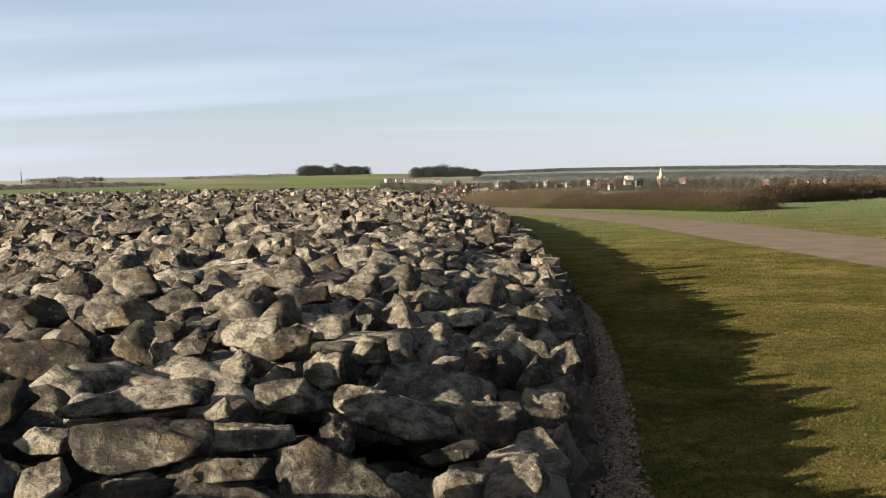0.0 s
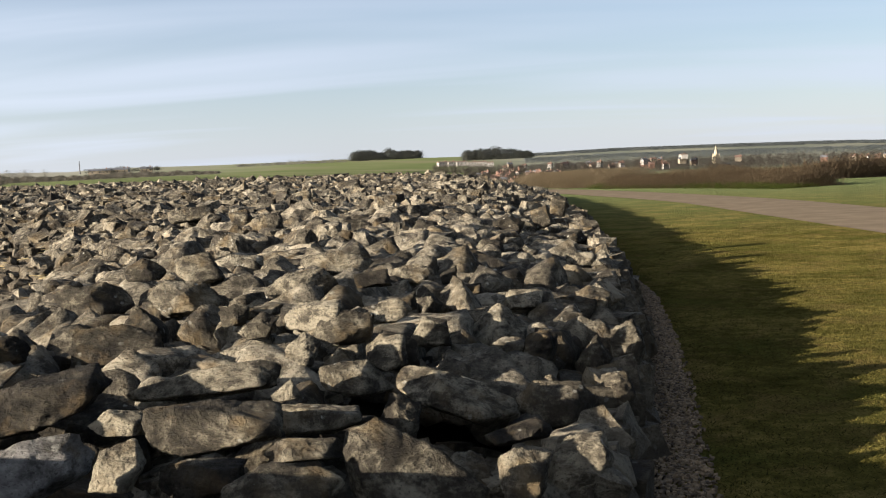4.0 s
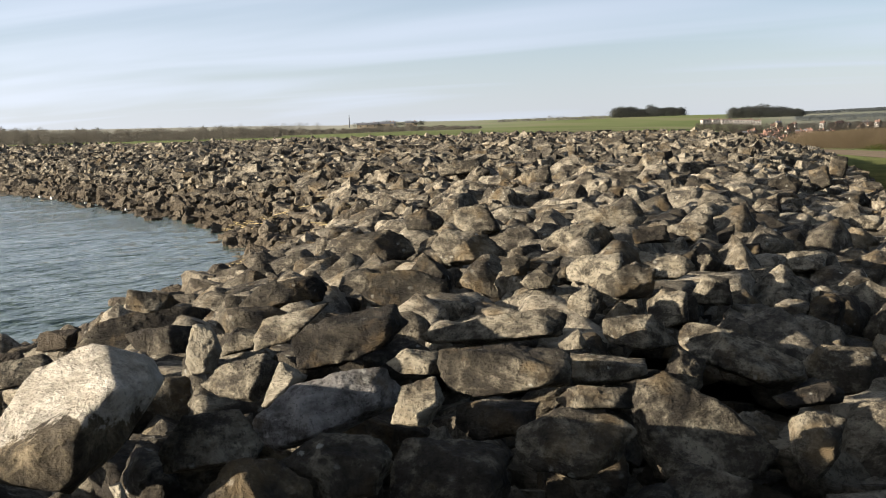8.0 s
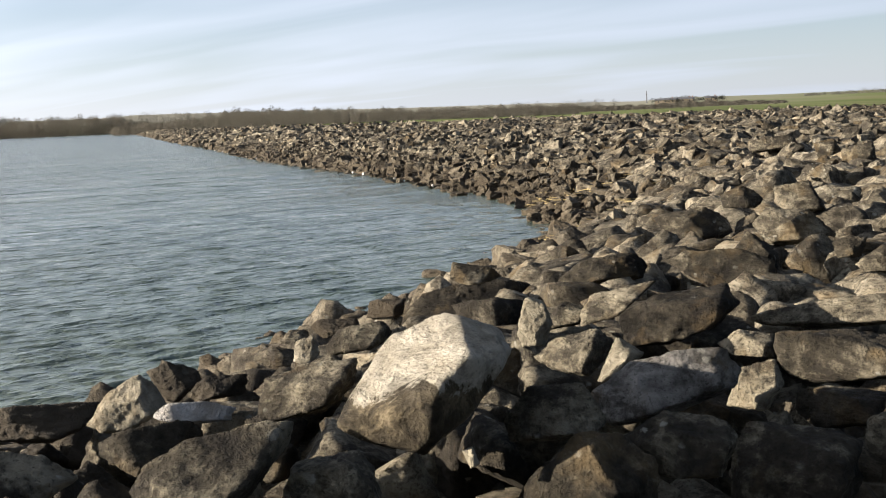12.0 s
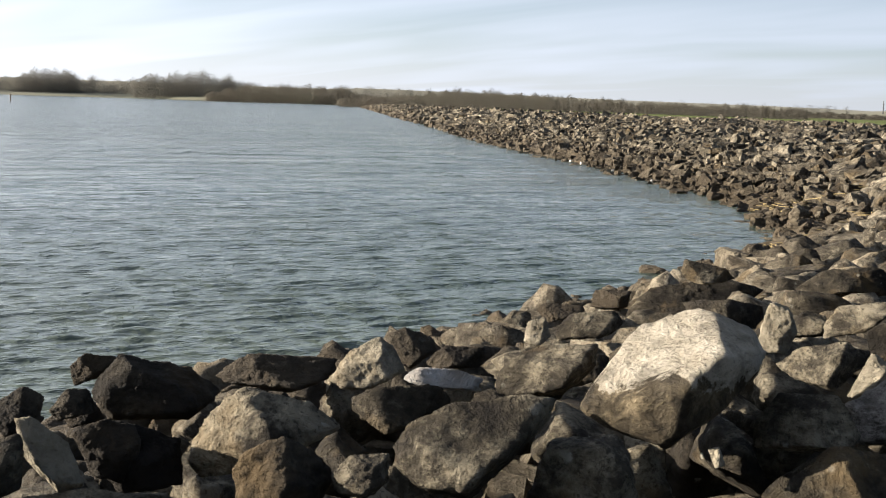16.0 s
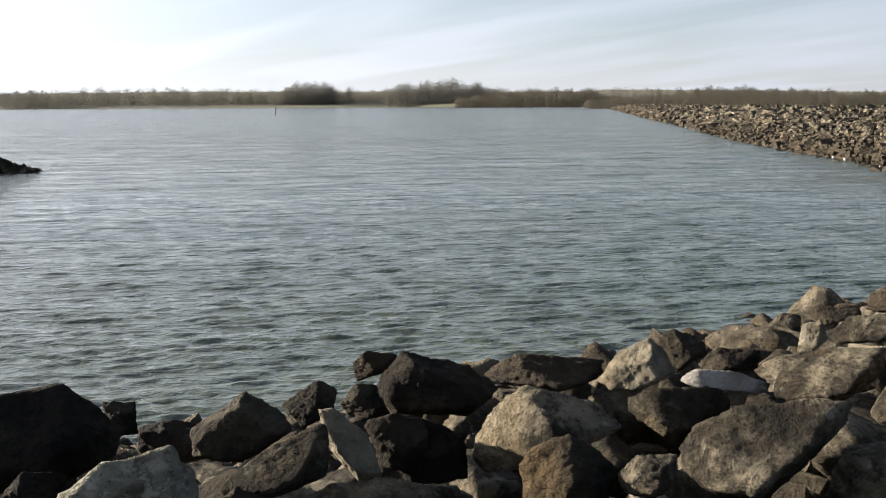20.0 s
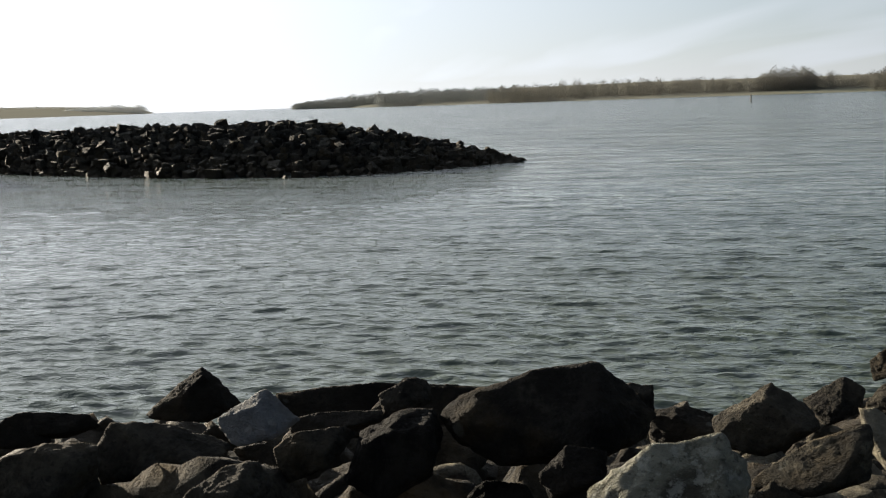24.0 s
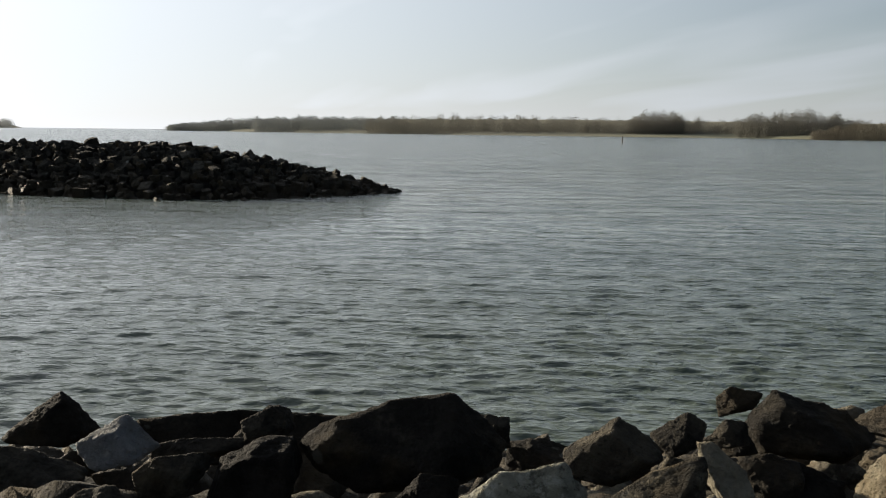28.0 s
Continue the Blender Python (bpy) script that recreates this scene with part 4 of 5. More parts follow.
stone("lump", -1.46, 2.53, 0.72, 25, -18, "stone", 85, ((-90, 0.082), (3, 0.151), (52, 0.121), (89, 0.107), (132, 0.113), (177, 0.161)))
stone("boulder", -2.47, 0.17, 1.08, 74, -16, "wet", 86, ((-124, 0.127), (-112, 0.112), (-85, 0.082), (-71, 0.098), (-23, 0.175), (47, 0.136), (44, 0.139), (103, 0.084), (109, 0.088), (147, 0.166), (-148, 0.173)))
stone("lump", -2.96, 0.54, 0.95, 69, -15, "wet", 87, ((-90, 0.039), (5, 0.035), (85, 0.037), (-170, 0.034)))
stone("lump", -1.95, 0.18, 1.12, 68, -19, "lichen", 88, ((-84, 0.057), (-1, 0.104), (36, 0.099), (84, 0.086), (123, 0.057), (102, 0.056), (148, 0.089), (-160, 0.119)))
stone("block", -2.64, 0.69, 0.97, 63, -16, "wet", 89, ((-102, 0.068), (-60, 0.063), (27, 0.096), (61, 0.077), (122, 0.062), (-166, 0.103)))
stone("slab", -2.27, 0.59, 1.01, 60, -18, "stone", 90, ((-93, 0.06), (-69, 0.054), (-9, 0.089), (15, 0.101), (125, 0.035), (111, 0.037), (-154, 0.121)))
stone("slab", -2.29, 0.76, 1.01, 57, -17, "pale", 91, ((-139, 0.034), (-81, 0.07), (22, 0.038), (52, 0.037), (111, 0.086), (-167, 0.045)))
stone("lump", -2.84, 0.98, 0.94, 59, -15, "wet", 92, ((-63, 0.044), (-13, 0.056), (62, 0.059), (122, 0.041), (-136, 0.057)))
stone("peak", -4.06, -0.49, 0.76, 90, -14, "wet", 93, ((-97, 0.064), (-65, 0.081), (37, 0.101), (49, 0.092), (125, 0.07), (-112, 0.09)))
stone("lump", -3.16, -0.34, 0.93, 87, -15, "chalk", 94, ((-81, 0.051), (-56, 0.064), (45, 0.07), (116, 0.052), (-134, 0.073)))
stone("block", -2.76, -0.55, 0.97, 92, -17, "wet", 95, ((-95, 0.086), (-61, 0.087), (-25, 0.126), (67, 0.083), (81, 0.079), (150, 0.115), (-164, 0.108)))
stone("lump", -2.56, -0.26, 1.03, 85, -17, "wet", 96, ((-74, 0.04), (-49, 0.04), (70, 0.06), (94, 0.036), (120, 0.045), (-154, 0.064)))
stone("block", -2.52, -0.11, 1.02, 80, -17, "wet", 97, ((-67, 0.066), (-17, 0.072), (9, 0.087), (97, 0.074), (119, 0.065), (159, 0.073), (-124, 0.09)))
stone("lump", -2.92, -0.03, 1.02, 80, -15, "wet", 99, ((-75, 0.025), (-1, 0.049), (66, 0.037), (114, 0.027), (-165, 0.047)))
stone("slab", -3.83, -1.04, 0.78, 100, -15, "wet", 100, ((-99, 0.047), (-83, 0.067), (22, 0.246), (84, 0.029), (64, 0.024), (113, 0.119), (177, 0.207)))
stone("lump", -2.65, -0.76, 1.00, 98, -17, "wet", 101, ((-91, 0.051), (-61, 0.066), (-4, 0.11), (81, 0.064), (105, 0.055), (127, 0.066), (-155, 0.118)))
stone("lump", -2.31, -0.42, 1.05, 89, -19, "wet", 102, ((-85, 0.036), (-25, 0.06), (36, 0.066), (96, 0.044), (119, 0.038), (-170, 0.073)))
stone("lump", -2.45, 0.06, 0.94, 75, -20, "wet", 103, ((-75, 0.026), (23, 0.06), (86, 0.031), (133, 0.04), (-165, 0.058)))
stone("lump", -2.73, -0.94, 1.00, 102, -16, "wet", 104, ((-89, 0.044), (-43, 0.047), (53, 0.045), (101, 0.048), (177, 0.045)))
stone("lump", -2.21, 0.13, 1.06, 71, -19, "wet", 105, ((-76, 0.035), (-9, 0.051), (81, 0.041), (136, 0.041), (-157, 0.056)))
stone("slab", -2.13, 0.68, 0.95, 56, -20, "stone", 106, ((-82, 0.038), (-10, 0.138), (77, 0.062), (97, 0.047), (115, 0.058), (-167, 0.143)))
stone("lump", -2.23, 0.50, 0.95, 62, -20, "stone", 107, ((-81, 0.033), (-13, 0.05), (64, 0.036), (127, 0.043), (-174, 0.044)))
stone("lump", -3.54, 1.60, 0.82, 57, -13, "wet", 108, ((-73, 0.037), (-31, 0.056), (83, 0.042), (131, 0.05), (-170, 0.065)))
stone("lump", -2.90, 1.16, 0.91, 57, -15, "wet", 109, ((-78, 0.031), (9, 0.047), (86, 0.039), (142, 0.036), (-151, 0.055)))
stone("lump", -2.55, 1.11, 0.87, 53, -17, "wet", 110, ((-80, 0.079), (2, 0.104), (72, 0.068), (76, 0.066), (117, 0.101), (-141, 0.076)))
stone("lump", -3.18, 0.76, 0.83, 66, -16, "wet", 111, ((-90, 0.023), (-45, 0.046), (74, 0.027), (104, 0.029), (-157, 0.053)))
stone("lump", -3.11, 8.52, 0.73, 20, -6, "stone", 201, ((-115, 0.138), (-86, 0.132), (18, 0.161), (72, 0.141), (115, 0.152), (-175, 0.181)))
stone("block", -1.02, 5.87, 0.91, 10, -8, "stone", 202, ((-99, 0.081), (-79, 0.074), (12, 0.145), (92, 0.073), (128, 0.102), (-168, 0.16)))
stone("slab", -0.66, 5.89, 0.91, 6, -8, "stone", 203, ((-92, 0.059), (-57, 0.082), (49, 0.113), (101, 0.053), (-151, 0.132)))
stone("wedge", -0.52, 7.37, 0.77, 4, -7, "stone", 204, ((-92, 0.087), (-28, 0.1), (43, 0.066), (160, 0.084), (-172, 0.075)))
stone("slab", -0.18, 7.68, 0.61, 1, -8, "stone", 205, ((-96, 0.056), (-51, 0.142), (62, 0.097), (99, 0.064), (-130, 0.139)))
stone("block", 0.15, 8.53, 0.62, -1, -7, "stone", 206, ((-89, 0.079), (-10, 0.135), (89, 0.076), (145, 0.135), (-157, 0.136)))
stone("block", 0.49, 7.96, 0.43, -4, -9, "stone", 207, ((-67, 0.082), (11, 0.058), (73, 0.08), (-173, 0.05)))
stone("slab", -2.39, 8.64, 0.94, 15, -5, "stone", 208, ((-130, 0.135), (-82, 0.126), (28, 0.143), (98, 0.124), (-173, 0.174)))
stone("lump", -2.93, 9.00, 0.91, 18, -5, "stone", 209, ((-91, 0.078), (-47, 0.138), (64, 0.095), (115, 0.101), (-159, 0.16)))
stone("slab", -1.42, 9.36, 0.88, 9, -5, "stone", 210, ((-90, 0.093), (-44, 0.238), (69, 0.127), (97, 0.105), (-152, 0.243)))
stone("block", 0.59, 15.97, 0.84, -2, -3, "stone", 211, ((-71, 0.149), (18, 0.133), (107, 0.153), (-166, 0.131)))
stone("block", 0.10, 14.47, 0.84, -0, -3, "stone", 212, ((-91, 0.118), (-30, 0.181), (63, 0.135), (115, 0.137), (-157, 0.185)))
stone("block", -3.93, 16.93, 0.97, 13, -2, "stone", 213, ((-82, 0.119), (29, 0.151), (100, 0.127), (-162, 0.162)))
stone("slab", -5.20, 18.78, 0.99, 15, -2, "stone", 214, ((-86, 0.118), (25, 0.355), (97, 0.119), (-148, 0.356)))
stone("lump", -3.06, 14.67, 0.96, 12, -3, "stone", 215, ((-84, 0.147), (7, 0.192), (103, 0.143), (-167, 0.202)))
stone("lump", -4.17, 23.62, 1.02, 10, -2, "stone", 216, ((-83, 0.175), (18, 0.255), (107, 0.18), (-167, 0.279)))
stone("block", -3.91, 29.74, 1.11, 7, -1, "stone", 217, ((-86, 0.186), (13, 0.296), (101, 0.189), (-169, 0.317)))
stone("block", 0.94, 17.96, 0.91, -3, -3, "stone", 218, ((-108, 0.152), (-8, 0.121), (81, 0.152), (175, 0.126)))
stone("block", 0.82, 11.82, 0.59, -4, -5, "stone", 219, ((-86, 0.089), (3, 0.148), (88, 0.087), (-172, 0.139)))
stone("block", -1.93, 18.88, 0.90, 6, -2, "stone", 220, ((-89, 0.101), (14, 0.194), (99, 0.104), (-169, 0.216)))
stone("lump", -1.52, 6.14, 0.89, 14, -7, "stone", 221, ((-86, 0.057), (-16, 0.075), (77, 0.064), (114, 0.059), (-163, 0.08)))
stone("wedge", -1.31, 5.81, 0.87, 13, -8, "stone", 222, ((-89, 0.062), (-30, 0.066), (68, 0.079), (125, 0.055), (-156, 0.094)))
stone("peak", -1.76, 2.36, 0.78, 32, -17, "pale", 223, ((-66, 0.027), (21, 0.015), (109, 0.025), (-156, 0.015)))
stone("slab", -3.72, 0.04, 0.78, 81, -15, "wet", 300, ((-103, 0.095), (-83, 0.076), (-32, 0.256), (76, 0.109), (84, 0.07), (92, 0.073), (98, 0.089), (-151, 0.241)))
stone("block", -3.42, 0.05, 0.87, 80, -15, "wet", 301, ((-72, 0.042), (-62, 0.039), (14, 0.086), (83, 0.067), (129, 0.039), (134, 0.042), (-121, 0.091)))
stone("slab", -3.91, 0.32, 0.72, 77, -15, "wet", 302, ((-108, 0.068), (-58, 0.067), (47, 0.094), (85, 0.053), (180, 0.098)))
stone("slab", -3.39, -0.13, 0.84, 83, -16, "wet", 303, ((-93, 0.033), (-79, 0.033), (44, 0.107), (88, 0.029), (97, 0.033), (-153, 0.115)))
stone("lump", -3.02, 0.38, 0.77, 73, -19, "wet", 304, ((-101, 0.062), (-45, 0.055), (22, 0.076), (81, 0.061), (127, 0.059), (180, 0.068)))
stone("block", -3.17, 0.75, 0.80, 67, -17, "wet", 305, ((-112, 0.055), (-78, 0.057), (23, 0.081), (76, 0.052), (104, 0.064), (174, 0.088)))
stone("slab", -3.88, -0.91, 0.77, 98, -15, "wet", 306, ((-97, 0.037), (-80, 0.051), (39, 0.104), (81, 0.036), (102, 0.057), (-151, 0.107)))
stone("block", -3.67, -0.31, 0.68, 87, -17, "wet", 307, ((-84, 0.047), (-29, 0.063), (63, 0.056), (104, 0.046), (-160, 0.064)))
stone("lump", -3.31, -1.03, 0.72, 102, -18, "wet", 308, ((-98, 0.056), (-13, 0.088), (56, 0.063), (91, 0.065), (177, 0.079)))
stone("lump", -3.22, 0.17, 0.79, 77, -17, "wet", 309, ((-105, 0.059), (-39, 0.065), (42, 0.064), (95, 0.062), (172, 0.065)))

# ---- rubble between and beyond the set stones ----
def scatter(area, spacing, rng, keep):
    """Points of a jittered hexagonal lattice in a box, spacing apart, where keep() holds."""
    x0, y0, x1, y1 = area
    xs = np.arange(x0, x1, spacing)
    ys = np.arange(y0, y1, spacing * 0.866)
    gx, gy = np.meshgrid(xs, ys)
    gx = gx + (np.arange(len(ys)) % 2)[:, None] * spacing / 2
    pts = np.stack([gx.ravel(), gy.ravel()], 1) + rng.normal(0, spacing * 0.2, (gx.size, 2))
    return pts[keep(pts)]


def turn(rng, n, tilt):
    """Random turns: any yaw, a tilt about a random level axis."""
    out = np.zeros((n, 3, 3))
    for i in range(n):
        axis = Vector((rng.normal(), rng.normal(), 0.15)).normalized()
        out[i] = np.array(Matrix.Rotation(rng.normal(0, tilt), 3, axis) @ Matrix.Rotation(rng.uniform(0, 6.283), 3, "Z"))
    return out


KINDS = ("block", "lump", "wedge", "block", "lump", "peak")


def hull_shape(seed, more, splits, crumple):
    """A broken stone: the hull of a knocked-about block, its faces split and crumpled, filling the cube from -1 to 1."""
    rg = np.random.default_rng(3000 + seed)
    bm = bmesh.new()
    for sx in (-1, 1):
        for sy in (-1, 1):
            for sz in (-1, 1):
                bm.verts.new(np.array((sx, sy, sz)) * rg.uniform(0.62, 1.0, 3))
    for _ in range(more):
        d = rg.normal(0, 1, 3)
        bm.verts.new(d / np.abs(d).max() * rg.uniform(0.7, 1.0))
    done = bmesh.ops.convex_hull(bm, input=bm.verts[:])
    bmesh.ops.delete(bm, geom=[e for e in done["geom_interior"] if isinstance(e, bmesh.types.BMVert)], context="VERTS")
    for k in range(splits):
        bmesh.ops.subdivide_edges(bm, edges=bm.edges[:], cuts=1, use_grid_fill=True)
        for v in bm.verts:
            w_ = v.co * (1.6 + 1.5 * k) + Vector((seed * 3.1, 0, k * 7.0))
            v.co *= 1 + crumple / (1 + k) * (noise.noise(w_) - 0.4 * abs(noise.noise(w_ * 2.1)))
    bmesh.ops.triangulate(bm, faces=bm.faces[:])
    bm.verts.index_update()
    v = np.array([p.co[:] for p in bm.verts])
    f = np.array([[q.index for q in p.verts] for p in bm.faces], np.int32)
    bm.free()
    lo, hi = v.min(axis=0), v.max(axis=0)
    return (v - (lo + hi) / 2) / ((hi - lo) / 2), f


def pile(name, pts, z, sizes, splits, mat, rng, label, tilt=0.55, more=8, crumple=0.16, worn=False):
    """Many stones joined into one object."""
    shapes = [rock_shape(KINDS[i % 6], 200 + i, 3) if worn else hull_shape(i, more, splits, crumple) for i in range(30)]
    rot = turn(rng, len(pts), tilt)
    pick = rng.integers(0, 30, len(pts))
    verts, tris, base = [], [], 0
    for i, s in enumerate(pick):
        half = sizes[i] / 2 * np.array((rng.uniform(0.9, 1.5), rng.uniform(0.75, 1.1), rng.uniform(0.55, 1.0)))
        verts.append((shapes[s][0] * half) @ rot[i].T + (pts[i, 0], pts[i, 1], z[i]))
        tris.append(shapes[s][1] + base)
        base += len(shapes[s][0])
    ob = triangles(name, np.concatenate(verts), np.concatenate(tris), mat)
    return tagged(ob, label, "rubble", kind="stuff")


rng = np.random.default_rng(5)
WHITE = 58  # the white boulder among the set stones
SET = np.array([(p[0], p[1], p[3]) for p in PLACED])


def on_bank(pts, margin=0.1):
    top, dw, do = bank_top(pts)
    return (dw > -0.5) & (do > margin)


def clear_of_set(pts, slack=1.0):
    d = np.hypot(pts[:, None, 0] - SET[None, :, 0], pts[:, None, 1] - SET[None, :, 1])
    return (d > SET[None, :, 2] * slack + 0.05).all(axis=1)


def close_by(pts, r):
    return np.hypot(pts[:, 0] + 0.3, pts[:, 1] + 0.25) < r


def far_end(pts):
    """How much a place lies behind the near end's set stones, where rubble is kept below the camera's line of sight."""
    return np.clip((3.6 - pts[:, 1]) / 1.2, 0, 1) * np.clip((np.hypot(pts[:, 0] + 0.5, pts[:, 1] + 0.4) - 2.6) / 0.8, 0, 1)


# stones close by, each a thing of its own
inner = scatter((-8.5, -3.5, 2, 6.5), 0.30, rng, lambda p: on_bank(p, 0.22) & (clear_of_set(p, 1.3) | ((p[:, 1] < 1.4) & clear_of_set(p, 0.9))) & close_by(p, 6.0) & ~close_by(p, 2.1) & ~(close_by(p, 3.0) & (p[:, 1] > 1.0)))
outer = scatter((-10, -7, 2, 12.5), 0.34, rng, lambda p: on_bank(p, 0.24) & clear_of_set(p, 0.95) & close_by(p, 12.0) & ~close_by(p, 6.0))
white = PLACED[WHITE]
ahead = Vector((-white[0], -white[1])).normalized()
hole = np.array((white[0] + ahead.x * 0.35, white[1] + ahead.y * 0.35))
single = np.concatenate([inner, outer])
single = single[np.argsort(np.hypot(single[:, 0] + 0.3, single[:, 1] + 0.3))]
heap_v, heap_f, heap_n = [], [], 0
top, dw, do = bank_top(single)
top = top - np.where(np.hypot(single[:, 0] - hole[0], single[:, 1] - hole[1]) < 0.6, 0.4, 0.0) - 0.03 * far_end(single)
end = far_end(single)
for i, ((x, y), t_, d_) in enumerate(zip(single, top, dw)):
    away = math.hypot(x + 0.3, y + 0.3)
    if away < 6.0:
        size = rng.uniform(0.2, 0.42) if end[i] < 0.3 else rng.uniform(0.16, 0.3)
        sink = size * 0.5 + (0.27 if away < 3.4 else 0.2 if away < 4.6 else 0.11) * (0.6 if y < 1.4 else 1.0)
    else:
        size = float(np.clip(rng.lognormal(-1.0, 0.34), 0.2, 0.62)) * (0.7 if d_ < 1.5 or do[i] < 0.6 or end[i] > 0.3 else 1.0)
        sink = size * (0.5 if away < 9 else 0.4) + 0.05
    kind = KINDS[rng.integers(0, 6)]
    # most near-end stones take the copy with shade in its colour
    mat = "wet" if d_ < 0.9 or (y < 0.7 and rng.uniform() < 0.85) else "stone"
    me = shape_mesh(kind, int(rng.integers(0, 9)) + 40, 4 if away < 7 else 3, mat)
    axis = Vector((rng.normal(), rng.normal(), 0.1)).normalized()
    place = Matrix.Translation((x, y, t_ - sink + rng.normal(0, 0.02))) @ Matrix.Rotation(rng.normal(0, 0.7), 4, axis) @ Matrix.Rotation(rng.uniform(0, 6.28), 4, "Z") @ Matrix.Diagonal(
        (size * rng.uniform(0.5, 0.78), size * rng.uniform(0.42, 0.6), size * rng.uniform(0.36, 0.6), 1))
    if i < 290:
        ob = new("rock", me)
        ob.matrix_world = place
        tagged(ob, LABEL["wet"] if mat == "wet" else LABEL["stone"][kind], "rock", "stones of the bank")
    else:
        v, f = rock_shape(kind, 40 + i % 9, 3)
        heap_v.append(v @ np.array(place.to_3x3()).T + np.array(place.translation))
        heap_f.append(f + heap_n)
        heap_n += len(v)
tagged(triangles("rubble_slope", np.concatenate(heap_v), np.concatenate(heap_f), ROCK_PILE, smooth=True), "grey limestone boulders heaped on the bank's crest", "rubble", kind="stuff")

# small stones that fill the gaps
fill = scatter((-8, -6, 2, 13), 0.14, rng, lambda p: on_bank(p, 0.16) & ~close_by(p, 1.15))
top, dw, do = bank_top(fill)
size = rng.uniform(0.09, 0.2, len(fill))
fill_z = top - 0.30 - 0.1 * far_end(fill) - np.where(close_by(fill, 6.0), 0.21, 0.0) + rng.normal(0, 0.03, len(fill))
# near-end fill takes the rubble with gap shade painted in
damp_shade = fill[:, 1] < 1.4
pile("rubble_fill", fill[~damp_shade], fill_z[~damp_shade], size[~damp_shade], 0, ROCK_PILE, rng, "small limestone rubble wedged between the larger stones")
pile("rubble_fill", fill[damp_shade], fill_z[damp_shade] - 0.05, size[damp_shade], 0, ROCK_GAP_SHADE, rng, "rubble wedged between the near stones, gap shade in its dark colour")

# middle distance
mid = scatter((-17, -9, 2.4, 24), 0.31, rng, lambda p: on_bank(p, 0.2) & ~close_by(p, 12.0) & (np.hypot(p[:, 0], p[:, 1]) < 21) & clear_of_set(p))
top, dw, do = bank_top(mid)
size = np.clip(rng.lognormal(-1.0, 0.36, len(mid)), 0.18, 0.75) * np.where(dw < 1.5, 0.75, 1.0) * np.where(do < 0.65, 0.62, 1.0)
pile("rubble_slope", mid, top - size * 0.34 - 0.13 * far_end(mid) - np.where(do < 2.2, 0.07, 0.0) + rng.normal(0, 0.05, len(mid)), size, 1, ROCK_PILE, rng, "broken grey limestone rubble heaped on the dam's slope", worn=True)
far = scatter((-62, 10, 3, 76), 0.26, rng, lambda p: on_bank(p, 0.1) & (np.hypot(p[:, 0], p[:, 1]) >= 21) & (np.hypot(p[:, 0], p[:, 1]) < 75))
top, dw, do = bank_top(far)
size = np.clip(rng.lognormal(-1.33, 0.34, len(far)), 0.16, 0.7) * np.where(dw < 2, 0.75, 1.0)
far_z = top - size * 0.30 + rng.normal(0, 0.06, len(far))
close = np.hypot(far[:, 0], far[:, 1]) < 36
pile("rubble_slope", far[close], far_z[close], size[close], 1, ROCK_FAR, rng, "grey limestone rubble along the dam", crumple=0.22)
pile("rubble_slope", far[~close], far_z[~close], size[~close], 0, ROCK_FAR, rng, "small-looking grey limestone rubble further along the dam")
packing = scatter((-62, 4, 3, 76), 0.25, rng, lambda p: on_bank(p, 0.25) & (np.hypot(p[:, 0], p[:, 1]) >= 12) & (np.hypot(p[:, 0], p[:, 1]) < 60))
top, dw, do = bank_top(packing)
pile("rubble_fill", packing, top - 0.2 + rng.normal(0, 0.03, len(packing)), rng.uniform(0.14, 0.26, len(packing)), 0, ROCK_FAR, rng, "small limestone rubble packed beneath the slope's larger stones")
line = resample(SHORE, 0.9)
line = line[np.hypot(line[:, 0], line[:, 1]) > 74]
tail = np.repeat(line, 17, axis=0) + rng.uniform(0, 1, (len(line) * 17, 1)) * np.array((0.68, 0.73)) * 14 + rng.normal(0, 0.35, (len(line) * 17, 2))
tail = tail[on_bank(tail)]
top, dw, do = bank_top(tail)
size = rng.uniform(0.5, 1.0, len(tail))
pile("rubble_slope", tail, top - size * 0.3, size, 0, ROCK_FAR, rng, "distant limestone rubble along the dam to the far shore")

# small pale pieces at the water's edge
edge = resample(SHORE, 0.5)
edge = edge[(edge[:, 1] > 18) & (edge[:, 1] < 70)]
edge = edge[rng.uniform(0, 1, len(edge)) < 0.16] + rng.normal(0, 0.12, (1, 2))
size = rng.uniform(0.05, 0.11, len(edge))
pile("shore_debris", edge, np.full(len(edge), WATER_Z + 0.04), size, 0, PALE_SCRAP, rng, "small pale pieces along the waterline")

# the outer face: stones stacked from the gravel to the top
face_line = resample(FOOT, 0.27)
face_line = face_line[(face_line[:, 1] > -9) & (np.hypot(face_line[:, 0], face_line[:, 1]) < 58)]
fp, fz, fs = [], [], []
for x, y in face_line:
    set_near = y < 9.5
    for level in range(3 if set_near else 4):
        fp.append((x - 0.19 - (0.04 if set_near else 0.075) * level + rng.normal(0, 0.03), y + rng.normal(0, 0.08)))
        fz.append(0.05 + level * (0.115 if set_near else 0.145) + rng.normal(0, 0.025))
        fs.append(rng.uniform(0.2, 0.32))
pile("rubble_wall", np.array(fp), np.array(fz), np.array(fs), 1, ROCK_PILE, rng, "dry-stacked outer face of grey limestone rubble", 0.6)

# gravel along the foot
gl = resample(FOOT, 0.02)
gl = gl[(gl[:, 1] > -5) & (gl[:, 1] < 16)]
width = np.interp(gl[:, 1], (2.5, 6, 9, 13, 16), (0.32, 0.28, 0.25, 0.17, 0.06))
